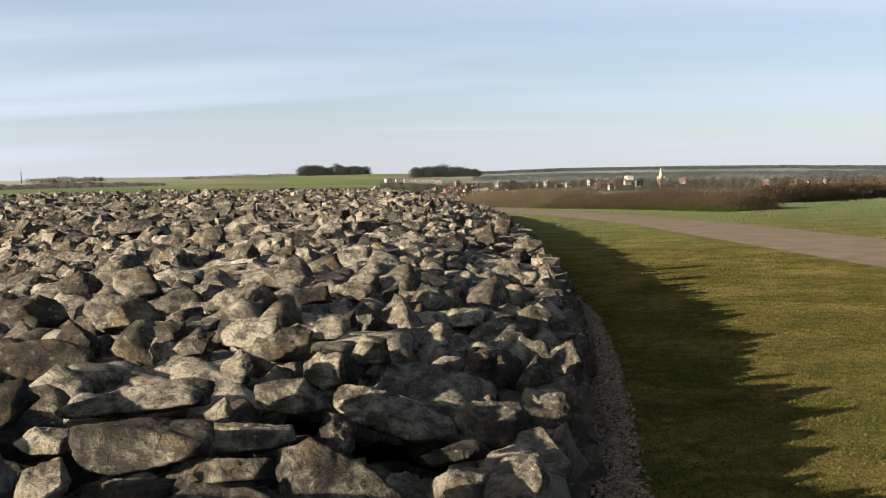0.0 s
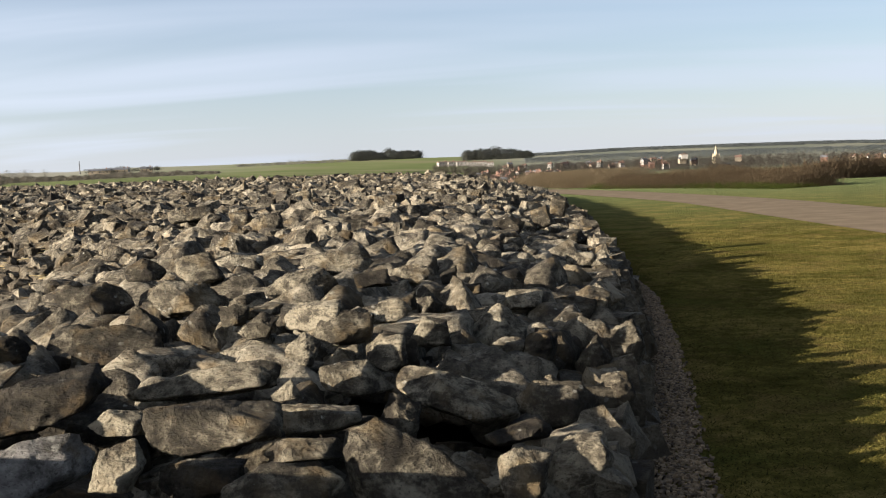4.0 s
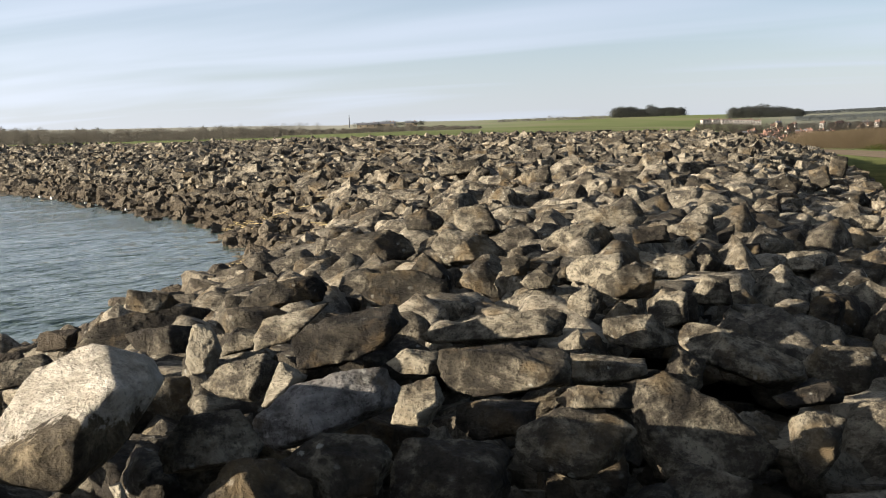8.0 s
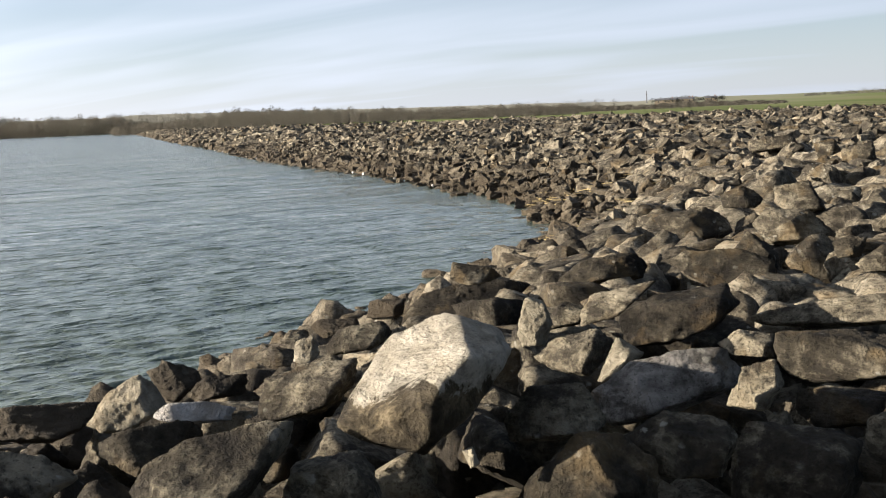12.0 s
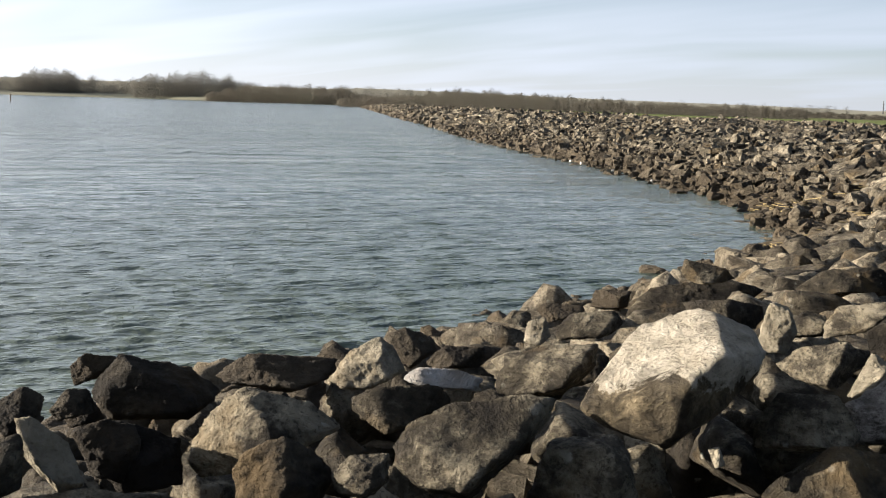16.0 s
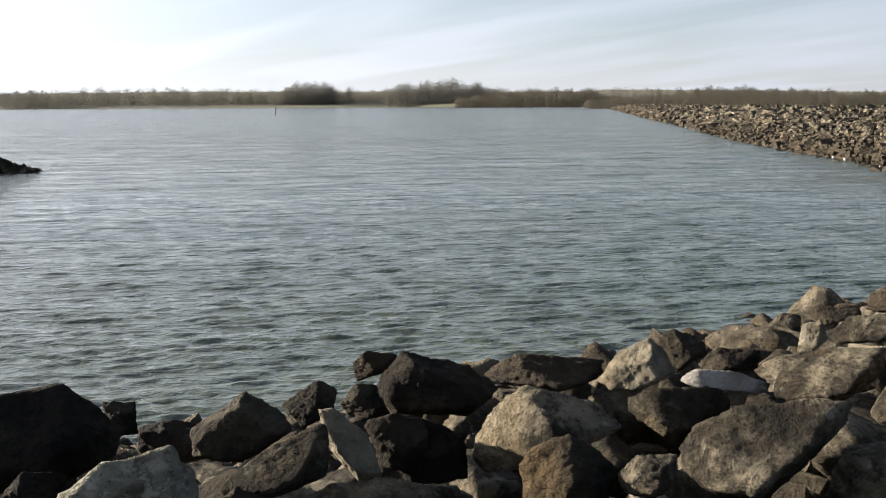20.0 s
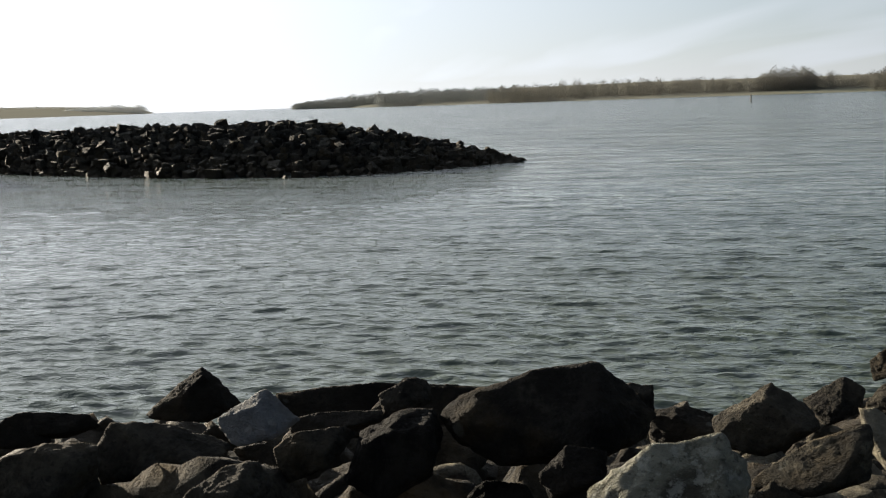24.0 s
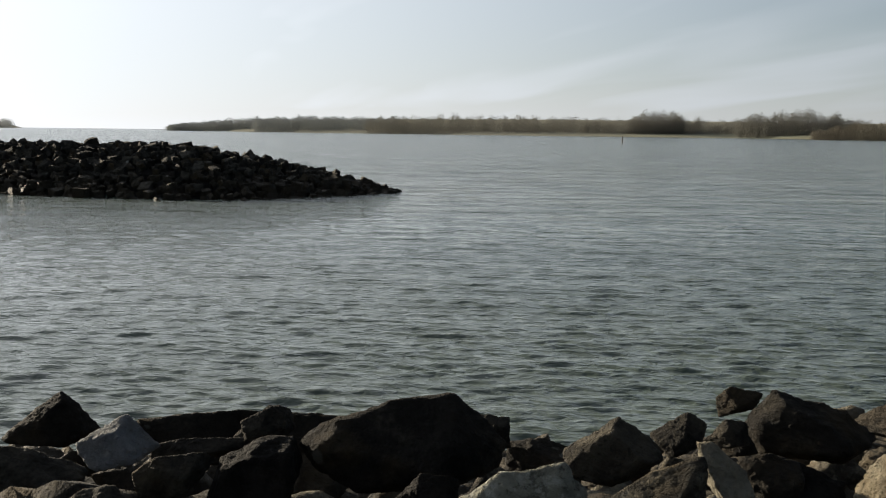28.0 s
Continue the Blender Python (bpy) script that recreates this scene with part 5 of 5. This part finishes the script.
gp = np.repeat(gl, 22, axis=0) + np.stack([rng.uniform(-0.3, 1, len(gl) * 22) * np.repeat(width * rng.uniform(0.75, 1.08, len(gl)), 22), rng.normal(0, 0.02, len(gl) * 22)], 1)
gs = rng.uniform(0.008, 0.024, len(gp))
pile("gravel", gp, 0.012 + gs * 0.2, gs, 0, GRAVEL, rng, "strip of brown gravel along the foot of the rocks", more=0)

# short grass on the verge
gx = rng.uniform(0.9, 9.0, 330000)
gy = rng.uniform(3.5, 25, 330000)
pts = np.stack([gx, gy], 1)
do = -side_distance(pts, FOOT)
pts = pts[(rng.uniform(0, 1, len(pts)) < np.clip((25 - pts[:, 1]) / 17, 0, 1) * np.clip((9.0 - pts[:, 0]) / 5, 0, 1)) & (do < -np.interp(pts[:, 1], (2.5, 6, 9, 13, 16), (0.32, 0.26, 0.23, 0.16, 0.03)) + rng.normal(0, 0.04, len(pts)))]
n = len(pts)
a = rng.uniform(0, 6.283, n)
hgt = rng.uniform(0.006, 0.018, n)
base = np.stack([pts[:, 0], pts[:, 1], np.zeros(n)], 1)
wide = np.stack([np.cos(a), np.sin(a), np.zeros(n)], 1) * 0.004
tip = base + np.stack([rng.normal(0, 0.02, n), rng.normal(0, 0.02, n), hgt], 1)
verts = np.stack([base - wide, base + wide, tip], 1).reshape(-1, 3)
blades = triangles("grass", verts, np.arange(n * 3).reshape(-1, 3), BLADE)
tagged(blades, "short green and straw-coloured grass blades on the verge", "grass", kind="stuff")


# ---- the mole across the water, and the pier end ----
MOLE = [(-33.3, 9.0), (-33.9, 7), (-34.2, 4), (-35, 1), (-37, -2), (-41.5, -6), (-47, -10), (-56, -15)]
axis_line = resample(MOLE, 0.28)
s_len = np.arange(len(axis_line)) * 0.28
tip_fall = np.clip(s_len / 6.2, 0, 1) ** 0.78 * np.interp(s_len, (0, 11, 20, 60), (1, 1, 0.9, 0.85))
mp, mz, ms = [], [], []
for (x, y), f_ in zip(axis_line, tip_fall):
    for u in np.linspace(-1, 1, 36):
        half = 0.4 + (4.7 if u > 0 else 3.6) * f_
        mp.append((x + u * half * 0.98 + rng.normal(0, 0.12), y + u * half * 0.15 + rng.normal(0, 0.12)))
        mz.append(-0.38 + (1.37 * f_ + 0.12) * (1 - abs(u) ** 1.5) + rng.normal(0, 0.045))
        ms.append(rng.uniform(0.14, 0.34))
mole = pile("rock_mole", np.array(mp), np.array(mz), np.array(ms), 0, ROCK_MOLE, rng, "low breakwater of limestone rubble in the lake, backlit shade in its colour")
core_v, core_f = [], []
for i, ((x, y), f_) in enumerate(zip(axis_line, tip_fall)):
    for u in (-1, -0.5, 0, 0.5, 1):
        core_v.append((x + u * (0.3 + 3.4 * f_), y + u * 0.5, -0.6 + (1.34 * f_ + 0.1) * (1 - abs(u) ** 1.5)))
core_f = [(i * 5 + k_, i * 5 + k_ + 1, (i + 1) * 5 + k_ + 1, (i + 1) * 5 + k_) for i in range(len(axis_line) - 1) for k_ in range(4)]
tagged(mesh_object("mole_core", core_v, core_f, SOIL, smooth=True), "fill beneath the breakwater stones, gap shade in its colour", "embankment", kind="structure")

pier = new("pier")
pier.matrix_world = pose(-33.9, -6.75, 0, 0, 0, -77)
tagged(pier, "brown stained concrete pier end standing in the water", "pier")
part("wall", box_bm(0.0, -4.0, -1.2, 9.0, 0.0, 0.94, 0.04), CONCRETE, pier)
part("coping", box_bm(-0.05, -4.05, 0.944, 9.05, 0.05, 1.0, 0.02), COPING, pier, "thin dark coping slab")


# ---- scrub and woods ----
def thicket(name, path, height, depth, count, mat, rng, label, twig=(0.5, 0.012), z0=0.0):
    """A bushy row of many bare twigs: thin upright triangles, uneven along the top."""
    line = resample(path, 0.5)
    at = rng.integers(0, len(line), count)
    crown = np.array([0.72 + 0.45 * noise.noise(Vector((p[0] * 0.28, p[1] * 0.28, 3.0))) + 0.2 * noise.noise(Vector((p[0] * 1.1, p[1] * 1.1, 8.0))) for p in line])
    u = rng.uniform(-1, 1, count)
    top_h = crown[at] * height * np.sqrt(np.clip(1 - u * u * 0.8, 0.05, 1))
    foot = np.stack([line[at, 0] + u * depth + rng.normal(0, 0.2, count), line[at, 1] + u * depth * 0.4 + rng.normal(0, 0.2, count), z0 + top_h * rng.uniform(0, 0.9, count) ** 1.2], 1)
    length = twig[0] * rng.uniform(0.5, 1.3, count)
    lean = np.stack([rng.normal(0, 0.6, count), rng.normal(0, 0.6, count), rng.uniform(-0.7, 1, count)], 1)
    lean /= np.linalg.norm(lean, axis=1)[:, None]
    a_ = rng.uniform(0, 6.283, count)
    w_ = np.stack([np.cos(a_), np.sin(a_), np.zeros(count)], 1) * (twig[1] * rng.uniform(0.6, 1.6, count))[:, None]
    v = np.stack([foot - w_, foot + w_, foot + lean * length[:, None]], 1).reshape(-1, 3)
    ob = triangles(name, v, np.arange(count * 3).reshape(-1, 3), mat)
    return tagged(ob, label, "bushes", kind="stuff")


thicket("hedge", [(12.9, 46.8), (10.0, 51.5), (6.3, 56.8)], 1.3, 1.2, 190000, TWIG, rng, "reddish brown bare hawthorn thicket beside the field", (0.11, 0.008))
thicket("scrub", [(7.0, 58), (4.4, 62), (2.4, 68)], 1.3, 1.6, 150000, TWIG_TAN, rng, "tan dry scrub bushes beyond the path", (0.12, 0.009))
thicket("undergrowth", [(12.0, 46), (8.6, 53), (5.2, 57.5)], 0.4, 0.9, 26000, HEDGE_GREEN, rng, "green bramble undergrowth along the hedge", (0.12, 0.011))
thicket("hedge_far", [(12.5, 57), (20, 62), (30, 70)], 1.35, 2.4, 90000, TWIG, rng, "long brown hedge behind the sheep field", (0.2, 0.014), -0.1)
thicket("hedge_far", [(42, 150), (70, 190), (110, 260)], 3.0, 8.0, 16000, TWIG, rng, "brown winter hedges of the valley fields", (1.2, 0.12), -3.0)


def polar_all(az, r):
    return -np.sin(np.radians(az)) * r, np.cos(np.radians(az)) * r


def wood(name, az0, az1, r0, r1, tops, count, mat, rng, label, puff=7.0, base=None, rag=0.24):
    """A far wood: many small ragged clumps on trunks, its outline given by elevation angles."""
    az = rng.uniform(az0, az1, count)
    r = rng.uniform(r0, r1, count)
    el = np.interp(az, np.linspace(az0, az1, len(tops)), tops)
    z_hi = EYE_Z + np.tan(np.radians(el)) * r * (1 + rag * np.array([noise.noise(Vector((a_ * 2.3, 1.7, 0))) + 0.6 * noise.noise(Vector((a_ * 7.3, 5.7, 0))) for a_ in az]))
    z_lo = np.array([land_z(a_, r_) for a_, r_ in zip(az, r)]) if base is None else np.full(count, base)
    z_hi = z_lo + np.maximum(z_hi - z_lo, puff * 0.4) * rng.uniform(0.72, 1.0, count)
    many = 60  # twigs and limbs a clump
    rep_ = lambda q: np.repeat(q, many, axis=0)
    lo, hi = rep_(z_lo), rep_(z_hi)
    span = hi - lo
    cx, cy = polar_all(rep_(az), rep_(r))
    total = count * many
    low = rng.uniform(0.0, 0.97, total)
    girth = np.sqrt(np.clip(1.02 - low ** 3, 0.05, 1))
    off = rng.normal(0, 1, (total, 2)) * girth[:, None]
    p = np.stack([cx + off[:, 0] * puff * 0.42, cy + off[:, 1] * puff * 0.42, lo + span * low], 1)
    # twigs lie like shingles on the rounded crown
    out_ = np.concatenate([off * 0.8, (0.2 + low)[:, None]], 1) + rng.normal(0, 0.3, (total, 3))
    out_ /= np.linalg.norm(out_, axis=1)[:, None]
    side = np.cross(out_, rng.normal(0, 1, (total, 3)))
    side /= np.linalg.norm(side, axis=1)[:, None]
    tip_p = p + np.cross(out_, side) * (puff * rng.uniform(0.08, 0.19, total))[:, None]
    side *= (puff * 0.06 * rng.uniform(0.5, 1.5, total))[:, None]
    ob = triangles(name, np.stack([p - side, p + side, tip_p], 1).reshape(-1, 3), np.arange(total * 3).reshape(-1, 3), mat)
    return tagged(ob, label, "woodland", kind="stuff")


wood("wood", 3.84, 7.25, 1480, 1540, (0.62, 0.74, 0.80, 0.78, 0.66), 460, WOOD_DARK, rng, "dark rounded wood standing on the field ridge", 8, 8)
wood("wood", -1.8, 1.6, 1480, 1540, (0.36, 0.52, 0.62, 0.64, 0.56), 460, WOOD_DARK, rng, "dark flat-topped wood above the village", 8, 2)
wood("wood", 7.6, 13, 1500, 1560, (0.40, 0.36, 0.42, 0.33, 0.33), 130, WOOD_FAR_HAZE, rng, "thin hedge trees along the ridge", 5, 7)
wood("wood", -22, -1.5, 2500, 2700, (0.04, 0.15, 0.23, 0.27, 0.22), 2200, WOOD_RIDGE_HAZE, rng, "long bare woodland on the far hills", 9)
wood("wood", -22, -1.5, 2120, 2350, (-0.14, -0.10, 0.0, 0.05, 0.02), 1500, WOOD_RIDGE_HAZE, rng, "dark wooded slope below the skyline", 7, None, 0.8)
wood("wood", -3.4, 1.6, 700, 1300, (-0.75, -0.7, -0.62), 420, WOOD_NEAR, rng, "bare trees and gardens between the houses", 4)
wood("wood", -3.4, 3.2, 1380, 1450, (-0.30, -0.24, -0.20, -0.12, -0.10), 420, WOOD_NEAR, rng, "bare hedgerow trees before the village", 5)
wood("wood", -21, -3, 1400, 1850, (-0.30, -0.32, -0.25, -0.24, -0.28), 2000, WOOD_NEAR, rng, "bare garden trees among the village houses", 6)
wood("wood", 14, 27, 700, 900, (0.05, 0.2, 0.15, 0.2, 0.25), 900, WOOD_BROWN, rng, "brown willow scrub below the farm fields", 4, 0.5, 0.6)
wood("wood", 24, 47, 420, 700, (0.33, 0.40, 0.46, 0.54, 0.66, 0.82, 0.5, 0.15), 4200, WOOD_BROWN, rng, "brown winter scrub on the lake shore behind the dam", 2.4, 0.0, 0.5)
wood("wood", 22, 37, 1100, 1160, (0.50, 0.58, 0.70), 90, WOOD_FAR_HAZE, rng, "scattered bare trees along the field edge", 5, 4)
wood("wood", 36, 50, 1200, 1400, (0.72, 0.74, 0.80, 0.84, 0.80), 360, WOOD_FAR_HAZE, rng, "line of bare trees on the skyline", 8, 4)
wood("wood", 45.5, 53.5, 660, 760, (0.4, 0.92, 0.92, 0.8, 0.35), 1400, WOOD_BROWN, rng, "brown shore thicket beside the water", 3.0, 0.0, 0.35)
wood("wood", 51.6, 57.0, 880, 960, (0.85, 1.26, 1.24, 1.26, 1.15, 1.14, 0.85), 800, WOOD_FAR_HAZE, rng, "tall bare poplars on the far shore", 5.5, 0.0)
wood("wood", 59.6, 62.4, 920, 990, (0.85, 1.24, 1.27, 1.2, 0.85), 420, WOOD_FAR_HAZE, rng, "group of tall bare trees on the far shore", 5.5, 0.0)
wood("wood", 56, 75.5, 930, 1060, (0.80, 0.82, 0.86, 0.88, 0.82), 1500, WOOD_FAR_HAZE, rng, "low winter woodland along the far shore", 6, 0.0, 0.3)
wood("wood", 74, 81, 1015, 1300, (0.82, 0.80, 0.76, 0.68), 900, WOOD_HAZE_BLUE, rng, "woodland on the shore of the headland, haze in its colour", 7, 0.0)
wood("wood", 80, 85.2, 1200, 1350, (0.70, 0.55, 0.22), 560, WOOD_HAZE_BLUE, rng, "wooded headland running out into the lake", 7, 0.0)
wood("wood", 92.5, 97, 2350, 2500, (0.38, 0.46, 0.40, 0.2), 260, WOOD_HAZE_PALE, rng, "wooded shore at the lake's far end, haze in its colour", 14, 0.0)
wood("wood", 96, 106, 2600, 2900, (0.40, 0.54, 0.48, 0.5), 420, WOOD_HAZE_PALE, rng, "low hills beyond the lake, haze in their colour", 18, 0.0)


# ---- village, church and farm ----
def house(az, r, z, width, length, wall_h, roof_h, turn_, wall_mat, roof_mat, name="house", label="stone village house with a pitched roof"):
    x, y = polar(az, r)
    top = new(name)
    top.matrix_world = pose(x, y, z, 0, 0, turn_)
    tagged(top, label, "house", "village houses")
    a_, b_ = length / 2, width / 2
    part("wall", box_bm(-a_, -b_, -4, a_, b_, wall_h), wall_mat, top)
    bm = bmesh.new()
    e = 0.4
    v = [bm.verts.new(p) for p in ((-a_ - e, -b_ - e, wall_h), (a_ + e, -b_ - e, wall_h), (a_ + e, b_ + e, wall_h), (-a_ - e, b_ + e, wall_h), (-a_ - e, 0, wall_h + roof_h), (a_ + e, 0, wall_h + roof_h))]
    for f_ in ((0, 1, 5, 4), (2, 3, 4, 5), (0, 4, 3), (1, 2, 5), (3, 2, 1, 0)):
        bm.faces.new([v[i] for i in f_])
    roof = part("roof", bm, roof_mat, top)
    part("chimney", box_bm(a_ * 0.6 - 0.5, -0.5, wall_h + roof_h * 0.5, a_ * 0.6 + 0.5, 0.5, wall_h + roof_h + 1.2), WALL_BRICK, roof)
    for k_ in range(3):
        px = -a_ + (k_ + 0.5) * length / 3
        part("window", box_bm(px - 0.6, -b_ - 0.06, wall_h - 2.2, px + 0.6, -b_ + 0.05, wall_h - 0.8), DARK_GLASS, top)
    return top


hr = np.random.default_rng(11)
for i in range(62):
    az = hr.uniform(-12.2, -0.4) if i < 54 else hr.uniform(-19.5, -15.5)
    r = hr.uniform(1450, 1800)
    el = hr.uniform(-0.62, -0.25) if az < -3.5 else hr.uniform(-0.8, -0.2)
    if -11.9 < az < -10.2:  # no houses near the church as seen from the camera
        continue
    if i >= 54:
        el = hr.uniform(-0.62, -0.5)
    z = EYE_Z + math.tan(radians(el)) * r - 4
    wall_mat = (WALL_STONE, WALL_WHITE, WALL_BRICK, WALL_STONE)[i % 4]
    house(az, r, z, hr.uniform(4.5, 6), hr.uniform(6, 9), hr.uniform(1.7, 2.5), hr.uniform(2.2, 3.0), hr.uniform(-40, 60), wall_mat, (ROOF_TILE, ROOF_SLATE, ROOF_TILE)[i % 3],
          label=("tan stone village house with a tiled roof", "white rendered village house with a slate roof", "red brick village house with a tiled roof", "tan stone village house with a slate roof")[i % 4])
for i in range(46):
    az, r = hr.uniform(-3.3, 0.9), hr.uniform(720, 1380)
    house(az, r, float(land_z(az, r)), hr.uniform(4.2, 5.4), hr.uniform(5, 8), hr.uniform(1.8, 2.5), hr.uniform(1.8, 2.4), hr.uniform(-40, 60), (WALL_BRICK, WALL_WHITE, WALL_STONE)[i % 3], (ROOF_TILE, ROOF_TILE, ROOF_SLATE)[i % 3],
          label=("red brick village house with a tiled roof", "white rendered village house with a tiled roof", "tan stone village house with a slate roof")[i % 3])
for az, el, length in ((2.7, 0.02, 13), (2.25, 0.01, 10), (1.75, 0.0, 14), (1.2, -0.04, 12), (0.75, -0.05, 14), (0.3, -0.1, 10), (-9.35, -0.12, 14)):
    house(az, 1460, EYE_Z + math.tan(radians(el)) * 1460 - 3, 8, length, 1.5, 0.9, az * 9, WALL_WHITE, ROOF_TILE, label="long white building at the village's edge")
for az, el, length, mat in ((18.75, 0.30, 20, WALL_STONE), (18.45, 0.30, 10, WALL_WHITE), (19.6, 0.29, 22, WALL_STONE), (17.4, 0.30, 12, WALL_STONE)):
    house(az, 1200, EYE_Z + math.tan(radians(el)) * 1200 - 2.5, 8, length, 2.6, 2.0, 15, mat, ROOF_SLATE, name="farmhouse", label="farm building on the green ridge")
wood("wood", 16.8, 20.3, 1190, 1230, (0.45, 0.40, 0.48, 0.42), 60, WOOD_DARK, rng, "dark trees round the farm", 5, 6)

church = new("church")
cx, cy = polar(-10.93, 1700)
church.matrix_world = pose(cx, cy, EYE_Z + math.tan(radians(-0.80)) * 1700, 0, 0, 25) @ Matrix.Scale(1.3, 4)
tagged(church, "pale stone church with a west tower and a tall spire", "church")
tower = part("tower", box_bm(-3.2, -3.2, -4, 3.2, 3.2, 11.2), CHURCH_STONE, church)
bm = bmesh.new()
bmesh.ops.create_cone(bm, segments=8, radius1=3.0, radius2=0.12, depth=11.5, cap_ends=True, matrix=Matrix.Translation((0, 0, 11.2 + 5.75)))
part("spire", bm, CHURCH_STONE, church)
for sx in (-1, 1):
    for sy in (-1, 1):
        bm = bmesh.new()
        bmesh.ops.create_cone(bm, segments=4, radius1=0.7, radius2=0.05, depth=2.6, cap_ends=True, matrix=Matrix.Translation((sx * 2.7, sy * 2.7, 12.5)))
        part("pinnacle", bm, CHURCH_STONE, church)
    part("belfry_window", box_bm(sx * 3.2 - 0.08, -0.9, 7, sx * 3.2 + 0.08, 0.9, 10), DARK_GLASS, tower)
part("nave", box_bm(3.2, -4, -4, 17, 4, 1.0), WALL_STONE, church)
bm = bmesh.new()
v = [bm.verts.new(p) for p in ((3.2, -4.4, 1.0), (17.4, -4.4, 1.0), (17.4, 4.4, 1.0), (3.2, 4.4, 1.0), (3.2, 0, 3.6), (17.4, 0, 3.6))]
for f_ in ((0, 1, 5, 4), (2, 3, 4, 5), (0, 4, 3), (1, 2, 5), (3, 2, 1, 0)):
    bm.faces.new([v[i] for i in f_])
part("nave_roof", bm, ROOF_SLATE, church)

mast = new("radio_mast")
mx, my = polar(20.53, 1200)
mast.matrix_world = pose(mx, my, 6)
tagged(mast, "slender grey radio mast beside the farm", "mast")
bm = bmesh.new()
bmesh.ops.create_cone(bm, segments=6, radius1=0.7, radius2=0.25, depth=13, cap_ends=True, matrix=Matrix.Translation((0, 0, 6)))
part("pole", bm, ROOF_SLATE, mast)
part("aerial", box_bm(-0.6, -0.6, 8.5, 0.6, 0.6, 9.5), ROOF_SLATE, mast)

# mooring buoy far out
buoy = new("buoy")
bx, by = polar(101.4, 420)
buoy.matrix_world = pose(bx, by, WATER_Z)
tagged(buoy, "dark marker buoy floating far out on the lake", "buoy")
bm = bmesh.new()
bmesh.ops.create_cone(bm, segments=12, radius1=0.9, radius2=0.8, depth=1.6, cap_ends=True, matrix=Matrix.Translation((0, 0, 0.7)))
part("float", bm, STALK, buoy)
bm = bmesh.new()
bmesh.ops.create_cone(bm, segments=8, radius1=0.12, radius2=0.12, depth=1.2, cap_ends=True, matrix=Matrix.Translation((0, 0, 2.0)))
part("post", bm, STALK, buoy)


# marker post far out on the water
post = new("marker_post")
px_, py_ = polar(62.7, 240)
post.matrix_world = pose(px_, py_, WATER_Z)
tagged(post, "thin dark marker post standing in the lake", "post")
part("shaft", box_bm(-0.09, -0.09, -1.0, 0.09, 0.09, 1.2, 0.02), STALK, post)
part("cap", box_bm(-0.16, -0.16, 1.204, 0.16, 0.16, 1.45, 0.03), STALK, post)

# ---- dry stalks and drift ----
def stalk_plant(x, y, z, count, height, rng):
    top = new("dry_stalks")
    top.matrix_world = pose(x, y, z)
    tagged(top, "thin dead plant stalks standing between the rocks", "dead plant")
    for _ in range(count):
        h = height * rng.uniform(0.7, 1.05)
        a_, b_ = rng.normal(0, 0.03), rng.normal(0, 0.045)
        lx, ly = rng.normal(0, 0.02), rng.normal(0, 0.02)
        pts_ = [Vector((a_ + lx * s * s, b_ + ly * s * s, h * s)) for s in np.linspace(0, 1, 7)]
        bm = bmesh.new()
        loops = []
        for i, p in enumerate(pts_):
            rr = 0.0024 * (1 - 0.7 * i / 6)
            loops.append([bm.verts.new(p + Vector((math.cos(q) * rr, math.sin(q) * rr, 0))) for q in (0, 2.09, 4.19)])
        for lo, hi in zip(loops, loops[1:]):
            for i in range(3):
                bm.faces.new((lo[i], lo[(i + 1) % 3], hi[(i + 1) % 3], hi[i]))
        part("stalk", bm, STALK, top)


stalk_plant(-3.66, -1.17, 0.80, 9, 0.36, rng)


def drift(name, cx, cy, spread, count, rng, label):
    """Dead reed and sticks washed against the stones."""
    x = cx + rng.normal(0, spread[0], count)
    y = cy + rng.normal(0, spread[1], count)
    t_, _, _ = bank_top(np.stack([x, y], 1))
    a_ = rng.uniform(0, 3.14, count)
    ln = rng.uniform(0.05, 0.2, count)
    d_ = np.stack([np.cos(a_), np.sin(a_), rng.normal(0, 0.12, count)], 1) * ln[:, None]
    c = np.stack([x, y, t_ + rng.uniform(-0.02, 0.06, count)], 1)
    side = np.stack([-np.sin(a_), np.cos(a_), np.zeros(count)], 1) * 0.008
    up_ = np.array((0, 0, 0.008))
    v = np.stack([c - d_ - side, c - d_ + side, c + d_ + side * 0.5, c + d_ + up_, c - d_ + up_], 1).reshape(-1, 3)
    i0 = np.arange(count)[:, None] * 5
    tri = np.concatenate([i0 + np.array((0, 1, 2)), i0 + np.array((0, 2, 3)), i0 + np.array((0, 3, 4)), i0 + np.array((1, 4, 2)), i0 + np.array((2, 4, 3))], 0)
    return tagged(triangles(name, v, tri, STRAW), label, "driftwood", kind="stuff")


drift("driftwood", -9.2, 19.2, (0.6, 0.45), 110, rng, "yellow dead reeds washed up on the shore stones")
drift("driftwood", -6.6, 14.2, (0.35, 1.2), 110, rng, "dead reeds and sticks lying among the shore stones")
